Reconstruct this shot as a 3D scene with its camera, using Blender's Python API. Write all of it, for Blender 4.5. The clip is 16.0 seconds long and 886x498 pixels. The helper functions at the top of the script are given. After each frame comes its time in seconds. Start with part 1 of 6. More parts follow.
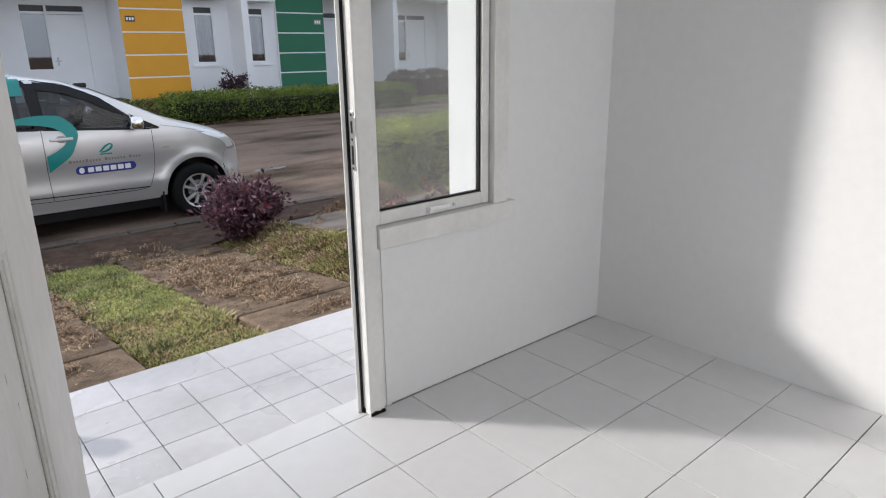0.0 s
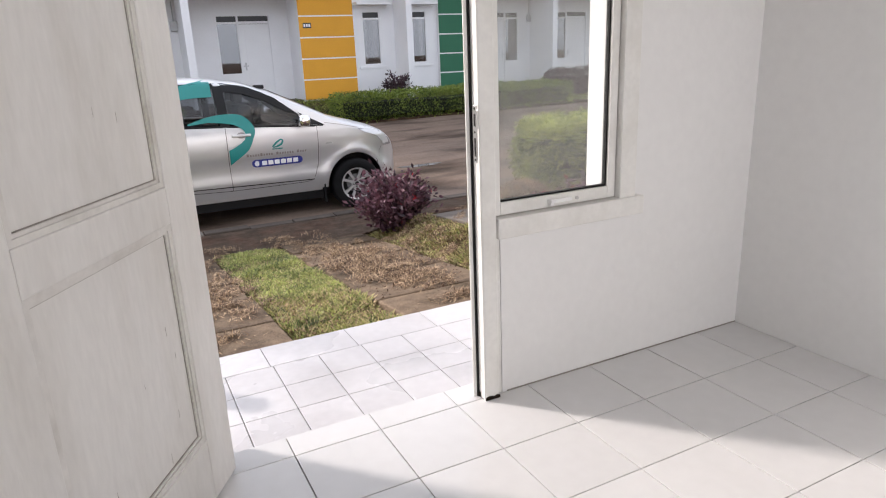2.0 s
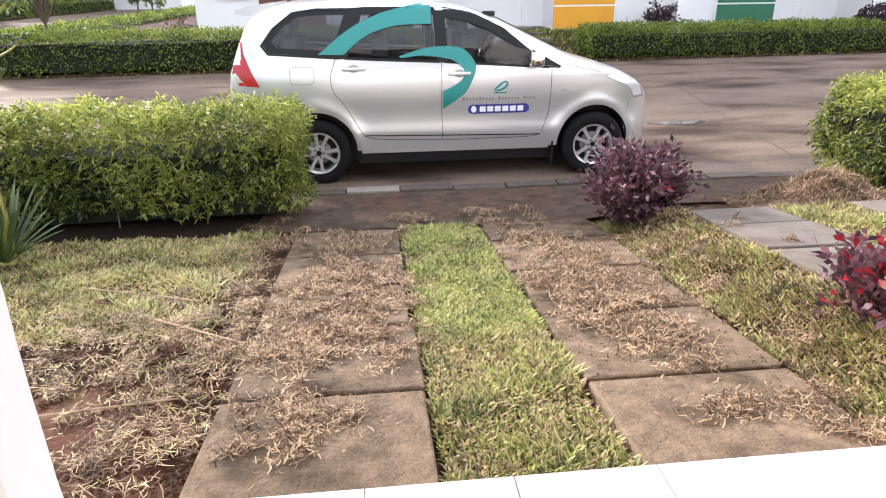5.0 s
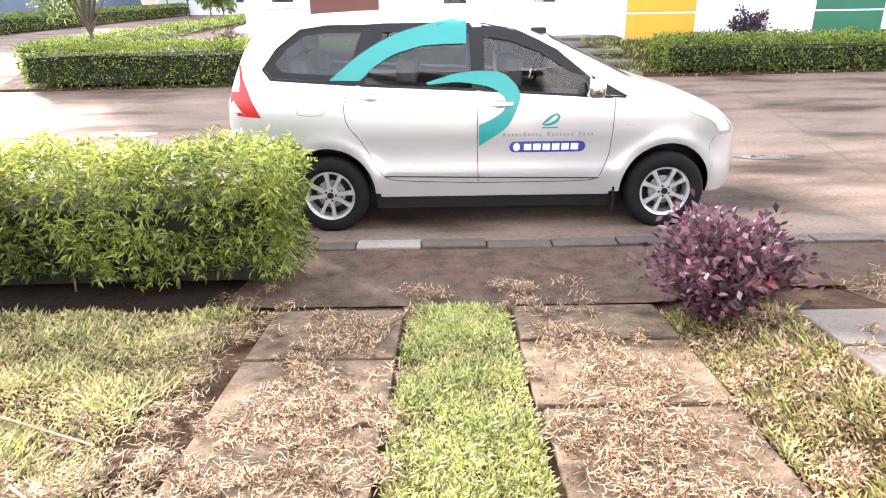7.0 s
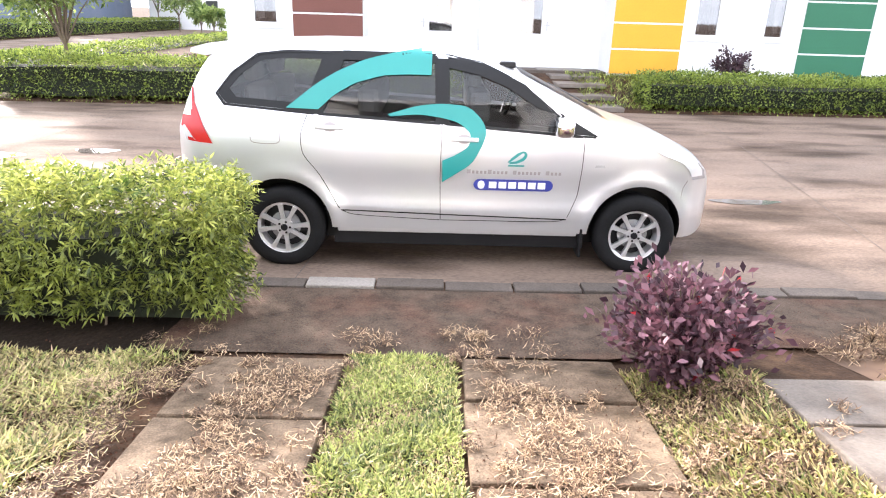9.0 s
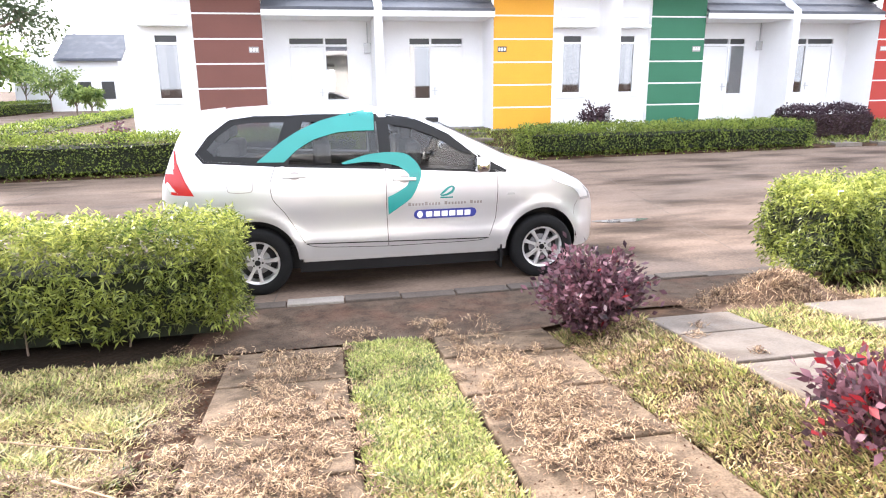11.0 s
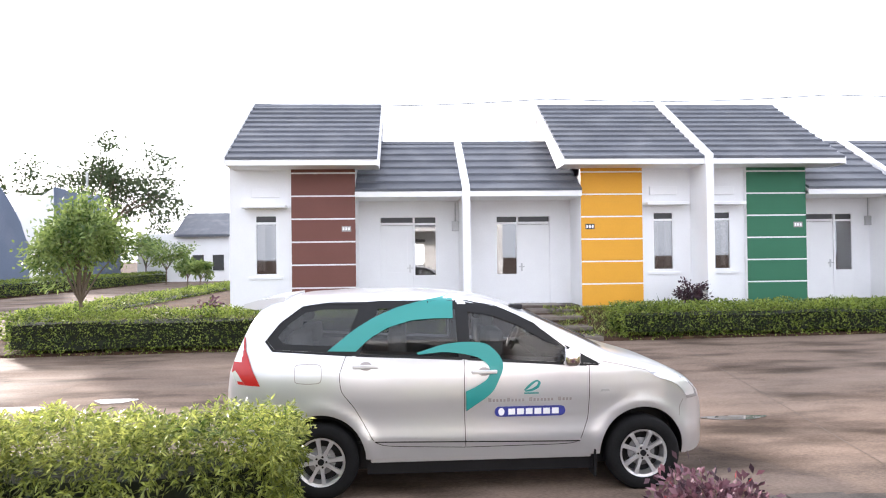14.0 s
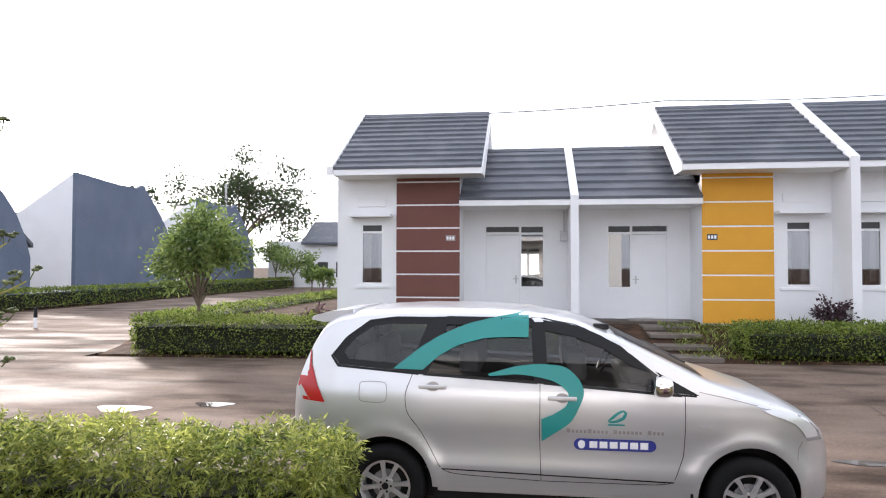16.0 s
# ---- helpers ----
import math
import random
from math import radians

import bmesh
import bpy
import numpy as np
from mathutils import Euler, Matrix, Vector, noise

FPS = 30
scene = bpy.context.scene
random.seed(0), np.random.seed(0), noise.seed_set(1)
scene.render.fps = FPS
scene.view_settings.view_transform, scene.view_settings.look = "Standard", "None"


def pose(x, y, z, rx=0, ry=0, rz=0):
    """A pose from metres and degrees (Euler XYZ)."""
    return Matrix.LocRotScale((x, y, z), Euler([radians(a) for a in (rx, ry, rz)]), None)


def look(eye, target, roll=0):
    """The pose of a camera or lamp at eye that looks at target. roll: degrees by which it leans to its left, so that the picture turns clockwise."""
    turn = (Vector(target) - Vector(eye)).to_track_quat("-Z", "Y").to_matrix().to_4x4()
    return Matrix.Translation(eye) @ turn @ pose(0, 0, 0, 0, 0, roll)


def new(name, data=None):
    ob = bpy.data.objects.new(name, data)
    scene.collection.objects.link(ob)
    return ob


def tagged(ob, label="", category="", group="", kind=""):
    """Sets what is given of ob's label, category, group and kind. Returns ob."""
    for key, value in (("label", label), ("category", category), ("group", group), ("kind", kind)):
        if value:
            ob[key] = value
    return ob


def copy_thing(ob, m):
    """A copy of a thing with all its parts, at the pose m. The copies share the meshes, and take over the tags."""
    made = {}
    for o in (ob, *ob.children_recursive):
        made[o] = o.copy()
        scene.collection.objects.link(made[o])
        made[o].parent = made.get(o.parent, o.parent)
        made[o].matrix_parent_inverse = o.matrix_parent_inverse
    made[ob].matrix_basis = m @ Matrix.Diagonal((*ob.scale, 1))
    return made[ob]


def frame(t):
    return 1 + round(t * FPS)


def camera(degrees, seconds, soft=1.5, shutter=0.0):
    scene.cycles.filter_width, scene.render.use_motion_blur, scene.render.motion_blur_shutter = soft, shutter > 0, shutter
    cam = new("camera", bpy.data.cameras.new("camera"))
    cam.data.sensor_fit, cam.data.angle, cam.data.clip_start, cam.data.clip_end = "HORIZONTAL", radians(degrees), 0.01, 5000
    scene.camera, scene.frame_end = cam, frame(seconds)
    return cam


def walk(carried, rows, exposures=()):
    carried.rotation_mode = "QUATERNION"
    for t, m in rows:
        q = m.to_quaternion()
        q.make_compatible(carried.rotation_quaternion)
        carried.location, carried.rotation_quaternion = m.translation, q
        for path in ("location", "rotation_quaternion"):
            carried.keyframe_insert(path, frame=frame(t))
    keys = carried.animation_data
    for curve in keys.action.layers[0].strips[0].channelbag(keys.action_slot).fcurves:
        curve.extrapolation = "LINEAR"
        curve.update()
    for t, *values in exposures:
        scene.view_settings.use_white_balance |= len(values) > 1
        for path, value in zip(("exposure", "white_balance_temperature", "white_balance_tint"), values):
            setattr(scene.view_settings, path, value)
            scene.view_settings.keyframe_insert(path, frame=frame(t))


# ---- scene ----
cam = camera(68.4, 16.0, soft=1.1)
PATH = [
    (0, (0.449, 0.55, 1.237), (1.693, 2.004, 0.654), -0.8),
    (0.5, (0.463, 0.571, 1.292), (1.441, 2.203, 0.674), -3.9),
    (1, (0.478, 0.534, 1.295), (1.405, 2.196, 0.677), -4.0),
    (1.5, (0.504, 0.45, 1.227), (1.392, 2.15, 0.662), -2.2),
    (2, (0.504, 0.424, 1.224), (1.36, 2.138, 0.65), -2.4),
    (2.5, (0.537, 0.515, 1.194), (1.31, 2.26, 0.598), -2.1),
    (3, (0.601, 0.767, 1.194), (1.215, 2.555, 0.541), -2.3),
    (3.5, (0.722, 1.006, 1.171), (1.238, 2.815, 0.491), -3.0),
    (4, (0.886, 1.31, 1.167), (1.238, 3.148, 0.462), -1.3),
    (4.5, (0.957, 1.598, 1.18), (1.188, 3.439, 0.433), -0.9),
    (5, (1.034, 1.877, 1.201), (1.222, 3.72, 0.448), -0.6),
    (5.2, (1.069, 2.011, 1.198), (1.241, 3.855, 0.442), -0.7),
    (7.3, (1.494, 3.18, 1.251), (1.471, 5.039, 0.514), -0.9),
    (7.5, (1.563, 3.273, 1.23), (1.536, 5.133, 0.495), -0.9),
    (8, (1.786, 3.437, 1.211), (1.745, 5.294, 0.471), -1.0),
    (8.5, (1.855, 3.487, 1.265), (1.831, 5.345, 0.527), 0.0),
    (8.7, (1.773, 3.44, 1.275), (1.767, 5.307, 0.557), 0.9),
    (10.8, (1.095, 2.311, 1.220), (1.431, 4.217, 0.714), -0.3),
    (11, (1.065, 2.192, 1.255), (1.429, 4.098, 0.766), -0.7),
    (11.5, (0.997, 1.869, 1.288), (1.485, 3.786, 0.983), -1.2),
    (12, (0.981, 1.771, 1.297), (1.530, 3.680, 1.056), -1.7),
    (12.5, (1.019, 1.890, 1.308), (1.606, 3.790, 1.088), -1.6),
    (13, (1.068, 2.153, 1.331), (1.652, 4.057, 1.135), -1.8),
    (13.5, (1.148, 2.412, 1.363), (1.613, 4.355, 1.272), -1.4),
    (14, (1.197, 2.68, 1.376), (1.311, 4.676, 1.401), -0.7),
    (14.5, (1.18, 2.808, 1.371), (0.966, 4.796, 1.412), -0.7),
    (15, (1.191, 2.967, 1.37), (0.858, 4.939, 1.414), -1.1),
    (15.5, (1.333, 3.044, 1.378), (0.977, 5.012, 1.424), -1.1),
    (16, (1.57, 3.095, 1.4), (1.314, 5.077, 1.455), 0.1),
]
walk(cam, [(t, look(eye, target, roll)) for t, eye, target, roll in PATH],
     [(0.0, -0.38, 6150, 11), (0.6, 0.02, 6250, 12), (1.4, 0.0, 6500, 15), (3.0, 0.0, 6500, 15), (4.2, 0.12, 6500, 15), (5.2, 0.84, 6500, 15), (7.3, 1.52, 6500, 15), (8.7, 1.5, 6500, 15), (11.0, 1.4, 6500, 15), (12.5, 1.1, 6500, 15), (13.5, 1.07, 6500, 15), (14.5, 0.42, 6500, 15), (16.0, 0.22, 6500, 15)])

# ---- world and sun ----
SUN_DIR = Vector((-0.67, 0.74, 0.0)).normalized()      # towards the sun, on the plan
SUN_ELEV = radians(24)
world = bpy.data.worlds.new("world")
scene.world = world
world.use_nodes = True
wn = world.node_tree.nodes
wl = world.node_tree.links
bg = wn["Background"]
sky = wn.new("ShaderNodeTexSky")
sky.sky_type = 'NISHITA'
sky.sun_disc = False
sky.sun_elevation = SUN_ELEV
sky.sun_rotation = math.atan2(SUN_DIR.x, SUN_DIR.y)
sky.air_density, sky.dust_density, sky.ozone_density = 1.0, 4.0, 0.6
haze = wn.new("ShaderNodeHueSaturation")
haze.inputs["Saturation"].default_value = 0.3
wl.new(sky.outputs[0], haze.inputs["Color"])
veil = wn.new("ShaderNodeMix")
veil.data_type = 'RGBA'
veil.inputs[0].default_value = 0.55
veil.inputs[7].default_value = (12.5, 13.6, 15.3, 1)
wl.new(haze.outputs[0], veil.inputs[6])
wl.new(veil.outputs[2], bg.inputs[0])
bg.inputs[1].default_value = 0.15

sun = new("sun", bpy.data.lights.new("sun", 'SUN'))
sun.data.energy, sun.data.angle, sun.data.color = 4.6, radians(5), (1.0, 0.93, 0.85)
sun.matrix_world = look((SUN_DIR * math.cos(SUN_ELEV) + Vector((0, 0, math.sin(SUN_ELEV)))) * 40, (0, 0, 0))

# ---- materials ----


def material(name, color, rough=0.7, metal=0.0, vary=0.12, scale=6.0, fine=60.0, bump=0.0, bump_scale=None,
             stain=None, stain_scale=1.3, stain_amount=0.0, per="", per_amount=0.0, spec=0.5, coat=0.0, rough_vary=0.0, stretch=None):
    """A surface with colour variation at two scales, an optional second (stain) colour, relief, and change from piece to piece."""
    m = bpy.data.materials.new(name)
    m.use_nodes = True
    n, l = m.node_tree.nodes, m.node_tree.links
    b = n["Principled BSDF"]
    b.inputs["Roughness"].default_value, b.inputs["Metallic"].default_value = rough, metal
    b.inputs["Specular IOR Level"].default_value = spec
    b.inputs["Coat Weight"].default_value = coat
    geo = n.new("ShaderNodeNewGeometry")
    where = geo.outputs["Position"]
    if stretch:
        sv = n.new("ShaderNodeVectorMath")
        sv.operation = 'MULTIPLY'
        sv.inputs[1].default_value = stretch
        l.new(where, sv.inputs[0])
        where = sv.outputs[0]

    def noise_node(sc, detail=4.0):
        t = n.new("ShaderNodeTexNoise")
        t.inputs["Scale"].default_value, t.inputs["Detail"].default_value = sc, detail
        l.new(where, t.inputs["Vector"])
        return t

    big, small = noise_node(scale), noise_node(fine, 3.0)
    mixf = n.new("ShaderNodeMath")
    mixf.operation = 'ADD'
    l.new(big.outputs[0], mixf.inputs[0])
    l.new(small.outputs[0], mixf.inputs[1])
    ramp = n.new("ShaderNodeMapRange")
    ramp.inputs["From Min"].default_value, ramp.inputs["From Max"].default_value = 0.65, 1.35
    ramp.inputs["To Min"].default_value, ramp.inputs["To Max"].default_value = 1 - vary, 1 + vary
    l.new(mixf.outputs[0], ramp.inputs["Value"])
    value = ramp.outputs[0]
    if per:
        src = geo.outputs["Random Per Island"] if per == "island" else n.new("ShaderNodeObjectInfo").outputs["Random"]
        r2 = n.new("ShaderNodeMapRange")
        r2.inputs["To Min"].default_value, r2.inputs["To Max"].default_value = 1 - per_amount, 1 + per_amount
        l.new(src, r2.inputs["Value"])
        mul = n.new("ShaderNodeMath")
        mul.operation = 'MULTIPLY'
        l.new(value, mul.inputs[0])
        l.new(r2.outputs[0], mul.inputs[1])
        value = mul.outputs[0]
    base = None
    if stain:
        st = noise_node(stain_scale, 6.0)
        sr = n.new("ShaderNodeMapRange")
        sr.inputs["From Min"].default_value, sr.inputs["From Max"].default_value = 0.48, 0.68
        sr.inputs["To Max"].default_value = stain_amount
        l.new(st.outputs[0], sr.inputs["Value"])
        mx = n.new("ShaderNodeMix")
        mx.data_type = 'RGBA'
        mx.inputs[6].default_value, mx.inputs[7].default_value = (*color, 1), (*stain, 1)
        l.new(sr.outputs[0], mx.inputs[0])
        base = mx.outputs[2]
    vm = n.new("ShaderNodeVectorMath")
    vm.operation = 'SCALE'
    if base:
        l.new(base, vm.inputs[0])
    else:
        vm.inputs[0].default_value = color
    l.new(value, vm.inputs["Scale"])
    l.new(vm.outputs[0], b.inputs["Base Color"])
    if rough_vary:
        rr = n.new("ShaderNodeMapRange")
        rr.inputs["From Min"].default_value, rr.inputs["From Max"].default_value = 0.4, 0.62
        rr.inputs["To Min"].default_value, rr.inputs["To Max"].default_value = rough - rough_vary, rough + rough_vary
        l.new(noise_node(stain_scale * 0.7, 5.0).outputs[0], rr.inputs["Value"])
        l.new(rr.outputs[0], b.inputs["Roughness"])
    if bump:
        bp = n.new("ShaderNodeBump")
        bp.inputs["Strength"].default_value, bp.inputs["Distance"].default_value = bump, 0.01
        l.new((noise_node(bump_scale, 5.0) if bump_scale else small).outputs[0], bp.inputs["Height"])
        l.new(bp.outputs[0], b.inputs["Normal"])
    return m


def leafy(name, dark, light, rough=0.5, through_light=0.25, scale=2.0):
    """Leaves: a colour for each between two, let some light through."""
    m = bpy.data.materials.new(name)
    m.use_nodes = True
    n, l = m.node_tree.nodes, m.node_tree.links
    b = n["Principled BSDF"]
    b.inputs["Roughness"].default_value = rough
    geo = n.new("ShaderNodeNewGeometry")
    tx = n.new("ShaderNodeTexNoise")
    tx.inputs["Scale"].default_value = scale
    l.new(geo.outputs["Position"], tx.inputs["Vector"])
    ad = n.new("ShaderNodeMath")
    ad.operation = 'MULTIPLY_ADD'
    ad.inputs[1].default_value, ad.inputs[2].default_value = 1.2, -0.55
    l.new(tx.outputs[0], ad.inputs[0])
    sm = n.new("ShaderNodeMath")
    sm.use_clamp = True
    l.new(ad.outputs[0], sm.inputs[0])
    ms = n.new("ShaderNodeMath")
    ms.operation = 'MULTIPLY'
    ms.inputs[1].default_value = 0.9
    l.new(geo.outputs["Random Per Island"], ms.inputs[0])
    l.new(ms.outputs[0], sm.inputs[1])
    mx = n.new("ShaderNodeMix")
    mx.data_type = 'RGBA'
    mx.inputs[6].default_value, mx.inputs[7].default_value = (*dark, 1), (*light, 1)
    l.new(sm.outputs[0], mx.inputs[0])
    l.new(mx.outputs[2], b.inputs["Base Color"])
    tr = n.new("ShaderNodeBsdfTranslucent")
    l.new(mx.outputs[2], tr.inputs["Color"])
    mix = n.new("ShaderNodeMixShader")
    mix.inputs[0].default_value = through_light
    l.new(b.outputs[0], mix.inputs[1])
    l.new(tr.outputs[0], mix.inputs[2])
    l.new(mix.outputs[0], n["Material Output"].inputs[0])
    return m


def glass(name, tint, gloss_rough=0.02, dust=0.0, reflect=0.12):
    """A thin pane: clear through its tint, a mirror at its surface, a little dust."""
    m = bpy.data.materials.new(name)
    m.use_nodes = True
    n, l = m.node_tree.nodes, m.node_tree.links
    n.remove(n["Principled BSDF"])
    t = n.new("ShaderNodeBsdfTransparent")
    t.inputs[0].default_value = (*tint, 1)
    g = n.new("ShaderNodeBsdfGlossy")
    g.inputs["Roughness"].default_value = gloss_rough
    fr = n.new("ShaderNodeLayerWeight")
    fr.inputs[0].default_value = 0.5
    pw = n.new("ShaderNodeMath")
    pw.operation = 'POWER'
    pw.inputs[1].default_value = 4.0
    l.new(fr.outputs["Facing"], pw.inputs[0])
    ad = n.new("ShaderNodeMath")
    ad.use_clamp = True
    ad.inputs[1].default_value = reflect
    l.new(pw.outputs[0], ad.inputs[0])
    a = n.new("ShaderNodeMixShader")
    l.new(ad.outputs[0], a.inputs[0])
    l.new(t.outputs[0], a.inputs[1])
    l.new(g.outputs[0], a.inputs[2])
    last = a
    if dust:
        d = n.new("ShaderNodeBsdfDiffuse")
        d.inputs[0].default_value = (0.7, 0.68, 0.64, 1)
        tx = n.new("ShaderNodeTexNoise")
        tx.inputs["Scale"].default_value = 5.0
        tx.inputs["Detail"].default_value = 6.0
        mr = n.new("ShaderNodeMapRange")
        mr.inputs["To Min"].default_value, mr.inputs["To Max"].default_value = dust * 0.5, dust * 1.6
        l.new(tx.outputs[0], mr.inputs["Value"])
        c = n.new("ShaderNodeMixShader")
        l.new(mr.outputs[0], c.inputs[0])
        l.new(a.outputs[0], c.inputs[1])
        l.new(d.outputs[0], c.inputs[2])
        last = c
    l.new(last.outputs[0], n["Material Output"].inputs[0])
    return m


WALL_IN = material("interior_plaster", (0.79, 0.785, 0.775), 0.75, vary=0.025, scale=1.5, fine=25, bump=0.08, bump_scale=30)
WALL_OUT = material("white_render", (0.86, 0.86, 0.865), 0.8, vary=0.025, scale=1.2, fine=30, bump=0.1, bump_scale=40, stain=(0.72, 0.71, 0.69), stain_scale=0.9, stain_amount=0.22)
WHITE_TRIM = material("white_trim_paint", (0.85, 0.85, 0.85), 0.5, vary=0.02, scale=3, fine=40)
FRAME_WHITE = material("door_frame_paint", (0.78, 0.77, 0.74), 0.4, vary=0.05, scale=4, fine=50, stain=(0.6, 0.58, 0.53), stain_scale=6, stain_amount=0.35)
DOOR_DIRT = material("dirty_door_moulding", (0.62, 0.60, 0.57), 0.5, vary=0.08, scale=6, fine=60, stain=(0.46, 0.43, 0.39), stain_scale=9, stain_amount=0.5)
DOOR_SEAM = material("dirt_in_the_seams", (0.30, 0.28, 0.25), 0.8, vary=0.3, scale=9, fine=60)
DOOR_PAINT = material("door_leaf_paint", (0.67, 0.655, 0.63), 0.42, vary=0.06, scale=3, fine=70, stain=(0.49, 0.465, 0.425), stain_scale=6, stain_amount=0.45, bump=0.12, bump_scale=60, stretch=(1, 1, 0.25))
GASKET = material("dark_gasket", (0.012, 0.012, 0.012), 0.7, vary=0.1, spec=0.2)
TILE = material("floor_tile_glaze", (0.66, 0.655, 0.655), 0.22, vary=0.03, scale=2, fine=18, per="object", per_amount=0.025, stain=(0.60, 0.585, 0.57), stain_scale=1.2, stain_amount=0.25, rough_vary=0.05)
TERRACE_TILE = material("worn_terrace_tile", (0.56, 0.545, 0.555), 0.3, vary=0.06, scale=3, fine=25, per="object", per_amount=0.05, stain=(0.40, 0.38, 0.38), stain_scale=2.2, stain_amount=0.5, rough_vary=0.1)
GROUT = material("tile_grout", (0.32, 0.30, 0.27), 0.9, vary=0.2)
PALE_GROUT = material("pale_terrace_grout", (0.50, 0.48, 0.46), 0.9, vary=0.25, scale=5, fine=40)
SOIL = material("red_soil", (0.085, 0.040, 0.026), 0.95, vary=0.5, scale=6, fine=60, bump=1.0, bump_scale=25, stain=(0.14, 0.080, 0.052), stain_scale=4, stain_amount=0.7, spec=0.1)
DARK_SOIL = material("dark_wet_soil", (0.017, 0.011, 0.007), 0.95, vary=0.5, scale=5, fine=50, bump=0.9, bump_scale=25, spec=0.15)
LAWN = material("lawn_soil", (0.050, 0.029, 0.018), 0.95, vary=0.5, scale=6, fine=70, bump=1.0, bump_scale=30, stain=(0.10, 0.058, 0.034), stain_scale=3, stain_amount=0.8, spec=0.15)
SLAB = material("weathered_paving_slab", (0.165, 0.118, 0.080), 0.9, vary=0.5, scale=11, fine=120, bump=1.0, bump_scale=45, per="object", per_amount=0.16, stain=(0.052, 0.036, 0.022), stain_scale=4.5, stain_amount=0.9, spec=0.2)
FLAG = material("grey_paving_slab", (0.152, 0.127, 0.106), 0.78, vary=0.25, scale=5, fine=70, bump=0.4, bump_scale=60, per="object", per_amount=0.12, stain=(0.095, 0.068, 0.050), stain_scale=3, stain_amount=0.8)
APRON = material("apron_concrete", (0.088, 0.064, 0.048), 0.92, vary=0.55, scale=9, fine=120, bump=1.0, bump_scale=80, stain=(0.118, 0.054, 0.036), stain_scale=2.2, stain_amount=0.5, spec=0.12)
ROAD = material("damp_concrete_road", (0.175, 0.128, 0.100), 0.8, vary=0.4, scale=1.6, fine=55, bump=0.3, bump_scale=60, stain=(0.045, 0.030, 0.021), stain_scale=1.1, stain_amount=0.95, rough_vary=0.14, spec=0.15, stretch=(0.5, 1.5, 1))
KERB = material("drain_kerb_concrete", (0.088, 0.070, 0.057), 0.88, vary=0.35, scale=7, fine=70, bump=0.5, per="object", per_amount=0.25)
KERB_LIGHT = material("light_drain_cover", (0.24, 0.215, 0.19), 0.8, vary=0.25, scale=7, fine=60, bump=0.4)
ROOF = material("slate_grey_roof_tile", (0.075, 0.082, 0.10), 0.5, vary=0.2, scale=1.5, fine=25, per="object", per_amount=0.12, bump=0.2, stain=(0.14, 0.145, 0.16), stain_scale=1.2, stain_amount=0.6)
BROWN = material("brown_panel_paint", (0.165, 0.062, 0.047), 0.7, vary=0.06, scale=2, fine=30)
YELLOW = material("yellow_panel_paint", (0.75, 0.36, 0.03), 0.7, vary=0.05, scale=2, fine=30)
GREEN = material("green_panel_paint", (0.028, 0.15, 0.08), 0.7, vary=0.06, scale=2, fine=30)
RED = material("red_panel_paint", (0.40, 0.04, 0.028), 0.7, vary=0.06, scale=2, fine=30)
GREY_WALL = material("blue_grey_wall_paint", (0.115, 0.145, 0.205), 0.85, vary=0.12, scale=0.6, fine=10, stain=(0.15, 0.175, 0.23), stain_scale=0.5, stain_amount=0.7)
TRANSOM = material("dark_transom_vent", (0.05, 0.05, 0.05), 0.4, vary=0.2)
CURTAIN = material("pale_curtain", (0.55, 0.52, 0.48), 0.9, vary=0.1, scale=12, fine=40)
# rooms behind the panes: their dimness is put into this darker wall colour
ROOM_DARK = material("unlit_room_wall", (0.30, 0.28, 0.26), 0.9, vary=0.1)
CAR_PAINT = material("silver_car_paint", (0.66, 0.66, 0.67), 0.30, 0.62, vary=0.015, scale=2, fine=200, coat=0.6)
CAR_BLACK = material("black_car_plastic", (0.010, 0.010, 0.011), 0.4, vary=0.15, spec=0.25)
CAR_INSIDE = material("car_cabin_lining", (0.035, 0.033, 0.031), 0.95, vary=0.15)
SEAT = material("beige_grey_seat_cloth", (0.17, 0.16, 0.15), 0.95, vary=0.1)
TYRE = material("tyre_rubber", (0.010, 0.010, 0.0105), 0.85, vary=0.2, scale=8, bump=0.2, spec=0.15)
ALLOY = material("silver_alloy", (0.66, 0.66, 0.67), 0.3, 0.7, vary=0.03)
CHROME = material("chrome", (0.85, 0.85, 0.86), 0.08, 1.0, vary=0.01)
TEAL = material("teal_vinyl", (0.010, 0.235, 0.22), 0.4, vary=0.02, coat=0.1)
NAVY = material("navy_vinyl", (0.035, 0.045, 0.24), 0.35, vary=0.02)
DECAL_WHITE = material("white_vinyl", (0.85, 0.85, 0.86), 0.4, vary=0.01)
DECAL_GREY = material("grey_vinyl_lettering", (0.33, 0.30, 0.29), 0.5, vary=0.02)
LAMP_RED = material("red_tail_lamp", (0.42, 0.008, 0.010), 0.25, vary=0.05, coat=0.2)
LAMP_BACK = material("lamp_housing", (0.34, 0.34, 0.35), 0.25, 0.3, vary=0.1, coat=0.8)
LAMP_CLEAR = material("clear_head_lamp", (0.72, 0.73, 0.74), 0.12, 0.3, vary=0.05, coat=1.0)
METAL = material("brushed_steel", (0.55, 0.55, 0.55), 0.35, 0.9, vary=0.1)
CAN_WHITE = material("white_tin_print", (0.74, 0.74, 0.73), 0.35, 0.1, vary=0.05)
CAN_BLUE = material("blue_tin_print", (0.14, 0.19, 0.36), 0.4, vary=0.1)
BARK = material("grey_brown_bark", (0.15, 0.11, 0.08), 0.9, vary=0.3, fine=90, bump=0.5)
